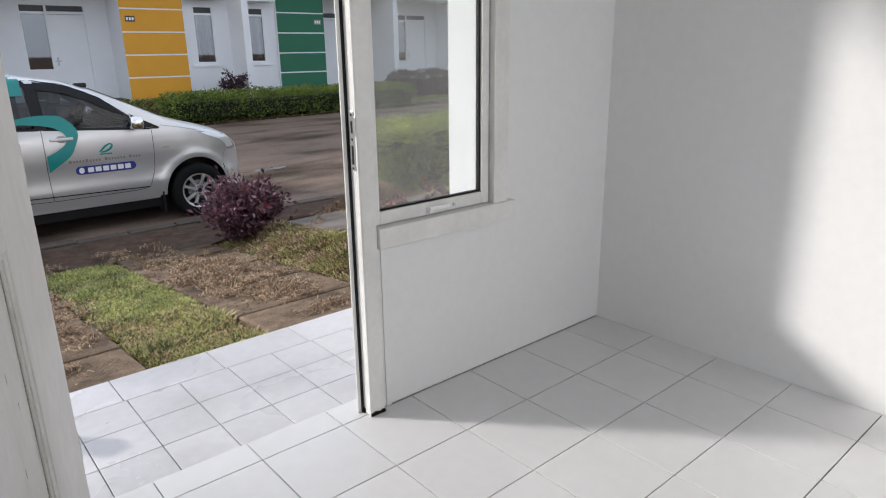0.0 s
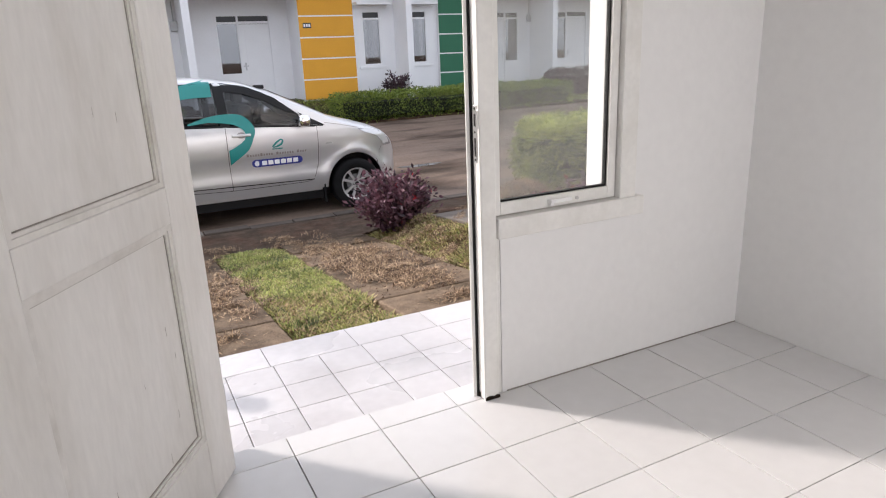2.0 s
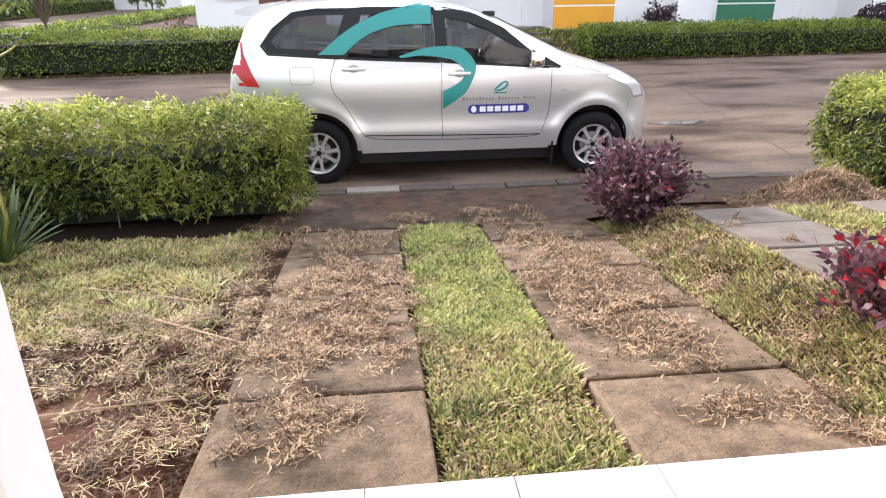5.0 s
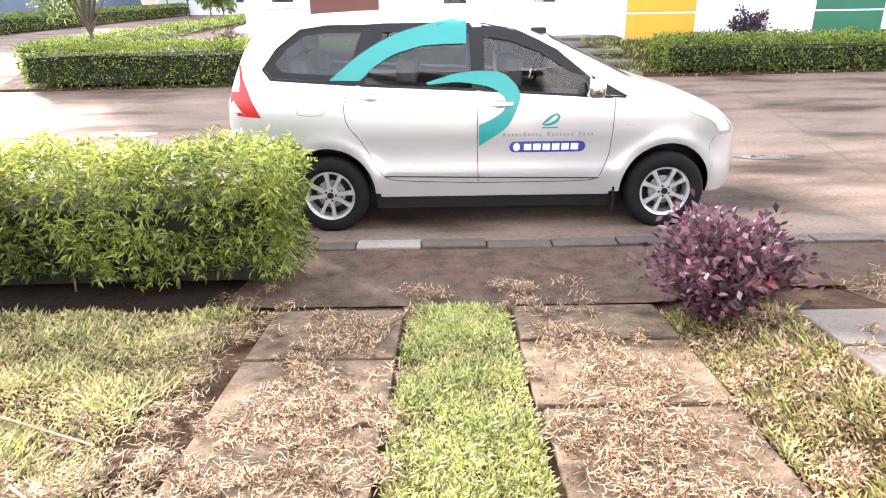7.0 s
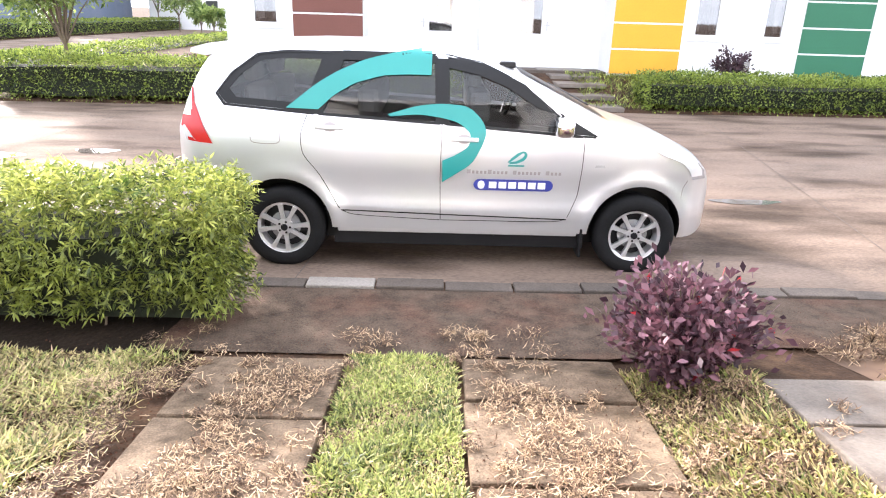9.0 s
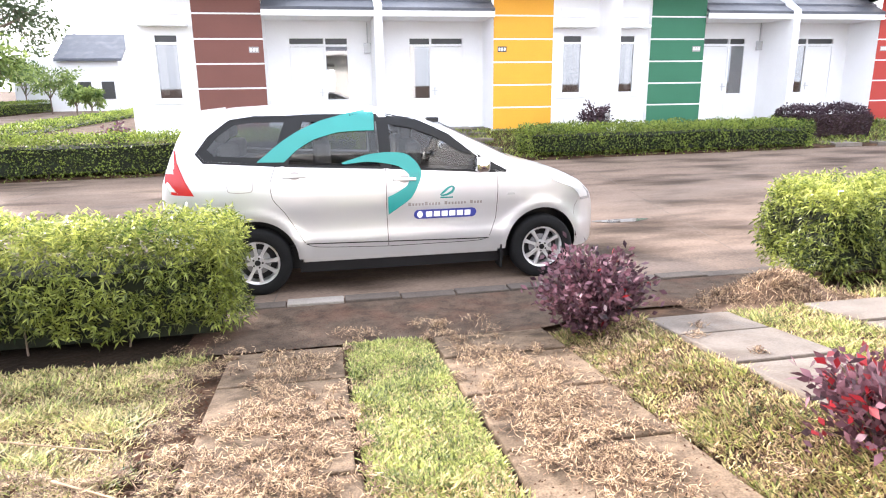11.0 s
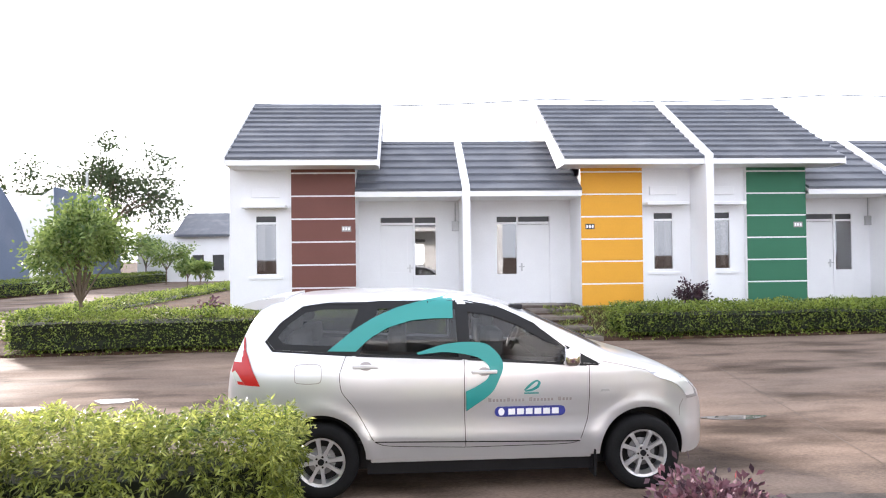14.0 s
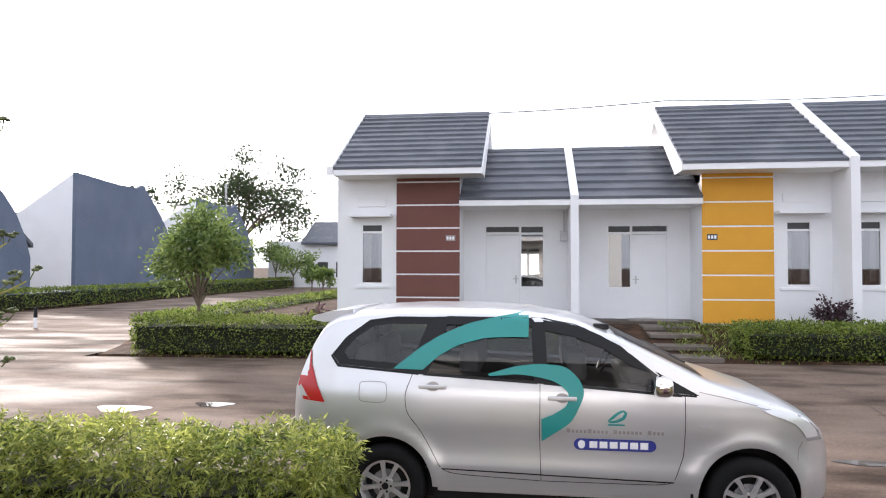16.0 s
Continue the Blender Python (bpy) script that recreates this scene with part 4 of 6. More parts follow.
for sx, ring in zip(stations, rings):
    left = [bm.verts.new((sx, -y, z)) for y, z in ring]
    right = [bm.verts.new((sx, y, z)) for y, z in ring[1:-1]]
    loops.append(left + right[::-1])
m_ = len(loops[0])
for a, c in zip(loops, loops[1:]):
    for i in range(m_):
        j = (i + 1) % m_
        bm.faces.new((a[i], a[j], c[j], c[i]))
bm.faces.new(loops[0][::-1])
bm.faces.new(loops[-1])
bmesh.ops.recalc_face_normals(bm, faces=bm.faces)
shell_me = bpy.data.meshes.new("body")
bm.to_mesh(shell_me)
bm.free()
shell_me.materials.append(CAR_PAINT)
shell_me.materials.append(CAR_BLACK)
shell_me.materials.append(CAR_INSIDE)
shell = new("body", shell_me)

# side windows, outlines in (x, z)
WIN_REAR = [(-0.43, 1.295), (-0.37, 1.222), (0.24, 1.18), (0.385, 1.575), (0.05, 1.575), (-0.15, 1.55), (-0.32, 1.43)]
WIN_MID = [(0.31, 1.175), (1.135, 1.135), (1.12, 1.575), (0.47, 1.578)]
WIN_FRONT = [(1.215, 1.13), (2.16, 1.07), (2.02, 1.19), (1.83, 1.335), (1.63, 1.455), (1.45, 1.53), (1.20, 1.57)]


def cutter(name, b, mat_index):
    me = bpy.data.meshes.new(name)
    bmesh.ops.recalc_face_normals(b, faces=b.faces)
    for f in b.faces:
        f.material_index = mat_index
    b.to_mesh(me)
    b.free()
    for mm in (CAR_PAINT, CAR_BLACK, CAR_INSIDE):
        me.materials.append(mm)
    return new(name, me)


# one cabin hollow through all the side windows, and the wheel arches
hollow = prism([(-0.40, 1.18), (0.3, 1.14), (2.15, 1.03), (2.0, 1.20), (1.80, 1.345), (1.60, 1.46), (1.27, 1.555), (0.35, 1.575), (0.0, 1.565), (-0.17, 1.54), (-0.36, 1.40)], "y", -0.56, 0.56)
cuts = [cutter("cut_cabin", hollow, 2)]
for wn_ in (WIN_REAR, WIN_MID, WIN_FRONT):
    cuts.append(cutter("cut_side", prism(wn_, "y", -1.2, 1.2), 1))
for wx in (0.0, WB):
    for s in (-1, 1):
        cuts.append(cutter("cut_arch", tube((wx, s * 0.52, 0.33), (wx, s * 1.2, 0.33), 0.365, seg=40), 1))
for c in cuts:
    md = shell.modifiers.new("cut", 'BOOLEAN')
    md.operation, md.solver, md.object = 'DIFFERENCE', 'EXACT', c
    md.material_mode = 'TRANSFER'
bpy.context.view_layer.update()
cut_me = bpy.data.meshes.new_from_object(shell.evaluated_get(bpy.context.evaluated_depsgraph_get()))
bpy.data.objects.remove(shell)
for c in cuts:
    bpy.data.objects.remove(c)
cut_me.name = "body"
car = thing("car", "silver seven-seat people carrier with teal sweep decals, parked on the road", "car", (CX, CY, CZ))
car_body = new("body", cut_me)
car_body.parent = car
cut_me.polygons.foreach_set("use_smooth", [True] * len(cut_me.polygons))
cut_me.set_sharp_from_angle(angle=radians(32))


def on_side(points, off, hand=-1):
    return [(x, hand * (flank(x, z) + off), z) for x, z in points]


def fine_outline(points, n=6):
    out = []
    for (x0, z0), (x1, z1) in zip(points, points[1:] + points[:1]):
        out += [(x0 + (x1 - x0) * k / n, z0 + (z1 - z0) * k / n) for k in range(n)]
    return out


def patch(name, points, mat, parent, off=0.004, hand=-1, label=""):
    """A flat piece lying on the car's flank, cut at several heights so that it follows the curve."""
    b = bmesh.new()
    vs = [b.verts.new((x, 0, z)) for x, z in points]
    b.faces.new(vs)
    zs = [p[1] for p in points]
    z = min(zs) + 0.03
    while z < max(zs) - 0.01:
        bmesh.ops.bisect_plane(b, geom=b.verts[:] + b.edges[:] + b.faces[:], plane_co=(0, 0, z), plane_no=(0, 0, 1))
        z += 0.05
    xs = [p[0] for p in points]
    x = min(xs) + 0.1
    while x < max(xs) - 0.05:
        bmesh.ops.bisect_plane(b, geom=b.verts[:] + b.edges[:] + b.faces[:], plane_co=(x, 0, 0), plane_no=(1, 0, 0))
        x += 0.2
    for v in b.verts:
        v.co.y = hand * (flank(v.co.x, v.co.z) + off)
    bmesh.ops.recalc_face_normals(b, faces=b.faces)
    if hand * sum(f.normal.y for f in b.faces) < 0:
        bmesh.ops.reverse_faces(b, faces=b.faces)
    return part(name, b, mat, parent, label, smooth=True)


def ribbon(name, centre, mat, parent, off, label="", hand=-1):
    """A strip on the flank from (x, z, half width) stations."""
    pts = np.array(centre, dtype=float)
    t = np.linspace(0, len(pts) - 1, 60)
    px, pz, pw = (np.interp(t, range(len(pts)), pts[:, i]) for i in range(3))
    for _ in range(6):
        for q in (px, pz, pw):
            q[1:-1] = (q[:-2] + 2 * q[1:-1] + q[2:]) / 4
    dx, dz = np.gradient(px), np.gradient(pz)
    nl = np.hypot(dx, dz) + 1e-9
    b = bmesh.new()
    rows_ = []
    for k in range(60):
        rows_.append([b.verts.new((x, hand * (flank(x, z) + off), z)) for x, z in ((px[k] - dz[k] / nl[k] * pw[k] * f, pz[k] + dx[k] / nl[k] * pw[k] * f) for f in (-1, -0.33, 0.33, 1))])
    for r0, r1 in zip(rows_, rows_[1:]):
        for i in range(3):
            b.faces.new((r0[i], r0[i + 1], r1[i + 1], r1[i]))
    bmesh.ops.recalc_face_normals(b, faces=b.faces)
    return part(name, b, mat, parent, label, smooth=True)


for s in (-1, 1):
    for nm, wn_ in (("rear_side_window", WIN_REAR), ("rear_door_window", WIN_MID), ("front_door_window", WIN_FRONT)):
        g = patch(nm, wn_, PANE_CAR, car, -0.004, s, "dark tinted side window")
        g.visible_shadow = False
        cx_, cz_ = sum(p[0] for p in wn_) / len(wn_), sum(p[1] for p in wn_) / len(wn_)
        ring = [(cx_ + (x - cx_) * 1.05, cz_ + (z - cz_) * 1.09) for x, z in wn_]
        b = bmesh.new()
        fo, fi = fine_outline(ring), fine_outline(wn_)
        vo = [b.verts.new(p) for p in on_side(fo, 0.003, s)]
        vi = [b.verts.new(p) for p in on_side(fi, 0.003, s)]
        for i in range(len(vo)):
            j = (i + 1) % len(vo)
            b.faces.new((vo[i], vo[j], vi[j], vi[i]))
        bmesh.ops.recalc_face_normals(b, faces=b.faces)
        part("window_seal", b, CAR_BLACK, g)
        if nm == "rear_side_window":
            b = bmesh.new()
            border = [(cx_ + 0.015 + (x - cx_) * 0.80, cz_ + (z - cz_) * 0.76) for x, z in wn_]
            vo, vi = ([b.verts.new(p) for p in on_side(fine_outline(q), -0.002, s)] for q in (wn_, border))
            for i in range(len(vo)):
                j = (i + 1) % len(vo)
                b.faces.new((vo[i], vo[j], vi[j], vi[i]))
            bmesh.ops.recalc_face_normals(b, faces=b.faces)
            part("glass_border", b, CAR_BLACK, g)
    patch("pillar_trim", [(1.125, 1.132), (1.225, 1.128), (1.21, 1.592), (1.105, 1.594)], CAR_BLACK, car, 0.004, s, "black pillar trim")
    patch("pillar_trim", [(0.23, 1.178), (0.32, 1.172), (0.488, 1.594), (0.375, 1.592)], CAR_BLACK, car, 0.004, s, "black pillar trim")
    patch("corner_trim", [(2.13, 1.075), (2.30, 1.06), (2.0, 1.225)], CAR_BLACK, car, 0.005, s, "black mirror corner")
    # rain visors over the door windows
    patch("rain_visor", [(0.45, 1.535), (1.115, 1.53), (1.115, 1.592), (0.475, 1.595)], CAR_BLACK, car, 0.012, s, "dark rain visor")
    patch("rain_visor", [(1.21, 1.50), (1.42, 1.46), (1.62, 1.385), (1.86, 1.245), (1.97, 1.215), (1.76, 1.40), (1.50, 1.525), (1.205, 1.592)], CAR_BLACK, car, 0.012, s, "dark rain visor")
    # door shut lines as thin dark grooves
    for pts in ([(0.22, 1.19, .0026), (0.155, 1.02, .0026), (0.17, 0.88, .0026), (0.27, 0.76, .0026), (0.36, 0.60, .0026), (0.43, 0.47, .0026), (0.52, 0.43, .0026), (1.17, 0.405, .0026)],
                [(1.17, 1.15, .0026), (1.165, 0.75, .0026), (1.175, 0.405, .0026)],
                [(2.20, 1.06, .0026), (2.20, 0.85, .0026), (2.19, 0.62, .0026), (2.11, 0.41, .0026), (1.18, 0.405, .0026)]):
        ribbon("shut_line", pts, CAR_BLACK, car_body, 0.0022, "", s)
    ribbon("side_moulding", [(0.43, 0.49, .014), (1.15, 0.475, .014)], ALLOY, car, 0.016, "", s)
    ribbon("side_moulding", [(1.19, 0.473, .014), (2.12, 0.455, .014)], ALLOY, car, 0.016, "", s)
    ribbon("sill_line", [(0.44, 0.468, .005), (1.15, 0.452, .005), (2.12, 0.432, .005)], CAR_BLACK, car_body, 0.004, "", s)
    ribbon("belt_moulding", [(-0.36, 1.215, .006), (0.26, 1.173, .007), (1.17, 1.127, .007), (2.28, 1.055, .007)], CAR_BLACK, car, 0.006, "", s)
    for hx_, hz in ((0.37, 1.08), (1.33, 1.02)):
        y = s * (flank(hx_, hz) + 0.004)
        hd = part("door_handle", box(hx_ - 0.105, hx_ + 0.105, y + s * 0.018 - 0.009, y + s * 0.018 + 0.009, hz - 0.016, hz + 0.016, 0.008), CAR_PAINT, car)
        patch("handle_cup", [(hx_ - 0.05 + 0.05 * math.cos(a) + 0.05, hz + 0.036 * math.sin(a)) for a in np.linspace(0, 2 * np.pi, 16, endpoint=False)], DECAL_GREY, hd, 0.002, s)
    lamp_edge = [(2.70, 0.985), (2.80, 1.0), (2.94, 0.965), (3.08, 0.885), (3.17, 0.80), (3.195, 0.735), (3.07, 0.735), (3.03, 0.80), (2.97, 0.86), (2.88, 0.905), (2.78, 0.94)]
    lamp = patch("head_lamp", lamp_edge, LAMP_BACK, car, 0.004, s, "clear glass head lamp")
    mx_, mz_ = sum(p[0] for p in lamp_edge) / 11, sum(p[1] for p in lamp_edge) / 11
    patch("lamp_reflector", [(mx_ + (x - mx_) * 0.84, mz_ + (z - mz_) * 0.80) for x, z in lamp_edge], LAMP_CLEAR, lamp, 0.009, s)
    ribbon("bumper_line", [(3.03, 0.735, .003), (3.00, 0.68, .003), (2.99, 0.60, .003)], DECAL_GREY, car_body, 0.0025, "", s)
    ribbon("bonnet_line", [(2.30, 1.085, .003), (2.50, 1.045, .003), (2.70, 0.995, .003)], DECAL_GREY, car_body, 0.0025, "", s)
    patch("tail_lamp", [(-0.64, 1.33), (-0.61, 1.32), (-0.60, 1.22), (-0.54, 1.06), (-0.475, 0.935), (-0.68, 0.95), (-0.72, 1.05), (-0.69, 1.2)], LAMP_RED, car, 0.006, s, "red tail lamp")
    patch("reflector", [(-0.715, 1.04), (-0.69, 1.06), (-0.60, 0.95), (-0.68, 0.952)], LAMP_CLEAR, car, 0.008, s)
    patch("side_repeater", [(2.29, 0.835), (2.37, 0.835), (2.36, 0.855), (2.30, 0.855)], LAMP_CLEAR, car, 0.006, s)
    mir = part("door_mirror", box(1.96, 2.09, s * 0.80, s * 1.0, 1.07, 1.20, 0.035), CHROME, car, "chrome-capped door mirror", smooth=True)
    part("mirror_foot", box(2.03, 2.12, s * 0.74, s * 0.84, 1.06, 1.11, 0.01), CAR_BLACK, mir)
    part("mud_flap", box(WB - 0.42, WB - 0.40, s * 0.62, s * 0.80, 0.13, 0.36, 0.004), CAR_BLACK, car)
    part("mud_flap", box(-0.42, -0.40, s * 0.62, s * 0.80, 0.15, 0.36, 0.004), CAR_BLACK, car)

patch("fuel_flap", [(-0.195, 1.085), (-0.175, 1.10), (-0.01, 1.095), (0.01, 1.08), (0.01, 0.97), (-0.01, 0.955), (-0.175, 0.96), (-0.195, 0.975)], CAR_PAINT, car, 0.004)
ribbon("flap_line", [(-0.20, 1.03, .003), (-0.198, 1.10, .003), (-0.09, 1.106, .003), (0.015, 1.10, .003), (0.015, 0.955, .003), (-0.09, 0.948, .003), (-0.198, 0.957, .003), (-0.20, 1.03, .003)], DECAL_GREY, bpy.data.objects["fuel_flap"], 0.0045)

# windscreen and rear window lie on the shell
for nm, xa, xb, wf in (("windscreen", 1.74, 2.37, 0.74), ("rear_window", -0.725, -0.63, 0.74)):
    b = bmesh.new()
    rows_ = []
    for k in range(9):
        x = xa + (xb - xa) * k / 8
        zt = interp(TOP, x)
        ye = flank(x, zt - 0.075)
        rows_.append([b.verts.new((x, ye * wf * f * 1.05, zt - 0.075 + 0.075 * max(0.0, 1 - abs(f * wf * 1.05) ** 3.2) ** 0.4 + 0.006)) for f in np.linspace(-1, 1, 13)])
    for r0, r1 in zip(rows_, rows_[1:]):
        for i in range(12):
            b.faces.new((r0[i], r0[i + 1], r1[i + 1], r1[i]))
    bmesh.ops.recalc_face_normals(b, faces=b.faces)
    part(nm, b, CAR_BLACK, car, "dark glass screen", smooth=True)
for s in (-1, 1):
    wp = tube((2.36, s * 0.1, 1.20), (2.12, s * 0.1 + 0.42, 1.31), 0.008)
    part("wiper", wp, CAR_BLACK, car)
part("roof_spoiler", prism([(-0.665, 1.55), (-0.655, 1.58), (-0.53, 1.615), (-0.32, 1.638), (-0.32, 1.56), (-0.56, 1.53)], "y", -0.55, 0.55), CAR_PAINT, car)
part("aerial_pod", box(1.58, 1.70, -0.56, -0.50, 1.50, 1.545, 0.012), CAR_BLACK, car)
part("front_grille", box(3.28, 3.325, -0.35, 0.35, 0.50, 0.62, 0.01), CAR_BLACK, car)
part("sill", box(0.40, 2.22, -0.765, 0.765, 0.285, 0.335, 0.01), CAR_PAINT, car)
part("underbody", box(-0.5, 3.0, -0.60, 0.60, 0.19, 0.4), CAR_BLACK, car)
part("underbody", box(0.37, 2.28, -0.735, 0.735, 0.185, 0.30), CAR_BLACK, car)
# seats and wheel inside
for x, w_, nrow in ((1.55, 0.22, 2), (0.72, 0.2, 3), (-0.12, 0.2, 2)):
    for k in range(nrow):
        y = (-0.36 + 0.72 * k / (nrow - 1))
        st_ = part("seat_back", box(x - 0.18, x - 0.02, y - w_, y + w_, 1.10, 1.33, 0.04), SEAT, car)
        part("headrest", box(x - 0.2, x - 0.09, y - 0.12, y + 0.12, 1.35, 1.49, 0.035), SEAT, st_)
part("dashboard", box(1.85, 2.08, -0.55, 0.55, 1.05, 1.13, 0.02), CAR_INSIDE, car)
b = bmesh.new()
for k in range(20):
    a0, a1 = k / 20 * 2 * math.pi, (k + 1) / 20 * 2 * math.pi
    tube((1.76 + 0.06 * math.sin(a0), 0.33 + 0.17 * math.cos(a0), 1.16 + 0.14 * math.sin(a0)), (1.76 + 0.06 * math.sin(a1), 0.33 + 0.17 * math.cos(a1), 1.16 + 0.14 * math.sin(a1)), 0.014, seg=6, bm=b)
part("steering_wheel", b, CAR_BLACK, car)


# wheels
def lathe(profile, seg=40, bm=None):
    b = bm or bmesh.new()
    rings_ = [[b.verts.new((r * math.cos(a), y, r * math.sin(a))) for a in np.linspace(0, 2 * np.pi, seg, endpoint=False)] for r, y in profile]
    for a, c in zip(rings_, rings_[1:]):
        for i in range(seg):
            j = (i + 1) % seg
            b.faces.new((a[i], a[j], c[j], c[i]))
    bmesh.ops.recalc_face_normals(b, faces=b.faces)
    return b


TY = lathe([(0.195, -0.07), (0.205, -0.088), (0.25, -0.095), (0.285, -0.09), (0.305, -0.07), (0.31, -0.03), (0.31, 0.03), (0.305, 0.07), (0.285, 0.09), (0.22, 0.09), (0.195, 0.07), (0.195, -0.07)], 48)
wheel = thing("wheel", "", "", (0, -0.71, 0.31))
wheel.parent = car
tagged(wheel, "black tyre on a twin-spoke alloy rim")
part("tyre", TY, TYRE, wheel, smooth=True)
RI = lathe([(0.198, -0.085), (0.196, -0.075), (0.178, -0.07), (0.172, -0.03), (0.172, 0.06)], 48)
for k in range(8):
    a = k / 8 * 2 * math.pi + 0.2 + (0.07 if k % 2 else -0.07)
    ux, uz = math.cos(a), math.sin(a)
    lo = [RI.verts.new((ux * r - uz * w, yy, uz * r + ux * w)) for r, w, yy in ((0.045, -0.016, -0.066), (0.045, 0.016, -0.066), (0.11, 0.0125, -0.073), (0.182, 0.019, -0.079), (0.182, -0.019, -0.079), (0.11, -0.0125, -0.073))]
    hi = [RI.verts.new((v.co.x, v.co.y + 0.028, v.co.z)) for v in lo]
    RI.faces.new(lo)
    for i in range(6):
        j = (i + 1) % 6
        RI.faces.new((lo[i], hi[i], hi[j], lo[j]))
tube((0, -0.072, 0), (0, -0.03, 0), 0.06, seg=24, bm=RI)
bmesh.ops.recalc_face_normals(RI, faces=RI.faces)
rim = part("rim", RI, ALLOY, wheel, "silver alloy rim")
part("hub_cap", tube((0, -0.079, 0), (0, -0.07, 0), 0.026, seg=20), CAR_BLACK, rim)
for k in range(5):
    a = k / 5 * 2 * math.pi
    part("wheel_nut", tube((0.043 * math.cos(a), -0.076, 0.043 * math.sin(a)), (0.043 * math.cos(a), -0.066, 0.043 * math.sin(a)), 0.009, seg=8), CAR_BLACK, rim)
part("brake_disc", tube((0, -0.02, 0), (0, -0.01, 0), 0.115, seg=28), LAMP_BACK, wheel)
part("rim_back", tube((0, 0.02, 0), (0, 0.03, 0), 0.172, seg=28), CAR_BLACK, wheel)


def wheel_copy(loc, rz, turn):
    w = copy_thing(wheel, Matrix.Translation(loc) @ Matrix.Rotation(rz, 4, 'Z') @ Matrix.Rotation(turn, 4, 'Y'))
    return w


wheel_copy((WB, -0.71, 0.31), 0, 0.5)
wheel_copy((0, 0.71, 0.31), math.pi, 0.2)
wheel_copy((WB, 0.71, 0.31), math.pi, 0.9)

# decals on the flank: teal sweeps, emblem, lettering as bars, number panel as bars


def band(name, upper, lower, mat, parent, off, label=""):
    """A sheet on the flank between two drawn edges."""
    def resample(pts, n=48):
        pts = np.array(pts, dtype=float)
        d = np.r_[0, np.cumsum(np.hypot(*np.diff(pts, axis=0).T))]
        t = np.linspace(0, d[-1], n)
        q = np.stack([np.interp(t, d, pts[:, 0]), np.interp(t, d, pts[:, 1])], axis=1)
        for _ in range(4):
            q[1:-1] = (q[:-2] + 2 * q[1:-1] + q[2:]) / 4
        return q
    u, v = resample(upper), resample(lower)
    b = bmesh.new()
    rows_ = []
    for p, q in zip(u, v):
        row = []
        for f in np.linspace(0, 1, 7):
            x, z = p + (q - p) * f
            row.append(b.verts.new((x, -(flank(x, z) + off), z)))
        rows_.append(row)
    for r0, r1 in zip(rows_, rows_[1:]):
        for i in range(6):
            b.faces.new((r0[i], r0[i + 1], r1[i + 1], r1[i]))
    bmesh.ops.recalc_face_normals(b, faces=b.faces)
    return part(name, b, mat, parent, label, smooth=True)


band("sweep_decal", [(0.06, 1.205), (0.27, 1.37), (0.42, 1.46), (0.62, 1.545), (0.85, 1.60), (1.09, 1.64)], [(0.29, 1.20), (0.40, 1.30), (0.55, 1.385), (0.75, 1.44), (0.92, 1.45), (1.085, 1.45)], TEAL, car, 0.015, "teal vinyl sweep")
band("sweep_decal", [(0.78, 1.18), (1.0, 1.245), (1.17, 1.262), (1.36, 1.25), (1.47, 1.145), (1.498, 1.06), (1.40, 0.85), (1.18, 0.70)],
     [(0.80, 1.165), (1.0, 1.185), (1.17, 1.165), (1.29, 1.135), (1.38, 1.065), (1.37, 0.97), (1.26, 0.90), (1.178, 0.865)], TEAL, car, 0.016, "teal vinyl sweep")
emb = ribbon("emblem_decal", [(1.665, 0.857, 0.006), (1.715, 0.862, 0.009), (1.765, 0.887, 0.012), (1.785, 0.922, 0.010), (1.765, 0.942, 0.006), (1.725, 0.922, 0.010), (1.685, 0.887, 0.010), (1.655, 0.862, 0.004)], TEAL, car, 0.006, "small teal oval emblem")
patch("emblem_bar", [(1.655, 0.832), (1.775, 0.832), (1.775, 0.844), (1.655, 0.844)], TEAL, emb, 0.006)
x = 1.36
for k in range(23):
    w_ = 0.026 if k in (0, 5, 11, 19) else 0.018
    if k not in (10, 18):
        patch("letter_bar", [(x, 0.772), (x + w_, 0.772), (x + w_, 0.803 if w_ > 0.02 else 0.795), (x, 0.803 if w_ > 0.02 else 0.795)], DECAL_GREY, car_body, 0.005)
    x += w_ + 0.011
pts = []
for cx_, a0 in ((1.955, -math.pi / 2), (1.455, math.pi / 2)):
    pts += [(cx_ + 0.043 * math.cos(a0 + math.pi * k / 8), 0.688 + 0.043 * math.sin(a0 + math.pi * k / 8)) for k in range(9)]
num = patch("number_decal", pts, NAVY, car, 0.006, -1, "dark blue rounded number panel with white bars")
for k in range(6):
    xx = 1.525 + 0.072 * k
    patch("number_bar", [(xx, 0.663), (xx + 0.056, 0.663), (xx + 0.056, 0.713), (xx, 0.713)], DECAL_WHITE, num, 0.009)
patch("round_mark", [(1.468 + 0.026 * math.cos(a), 0.688 + 0.032 * math.sin(a)) for a in np.linspace(0, 2 * np.pi, 14, endpoint=False)], DECAL_WHITE, num, 0.009)

# ---- plants ----


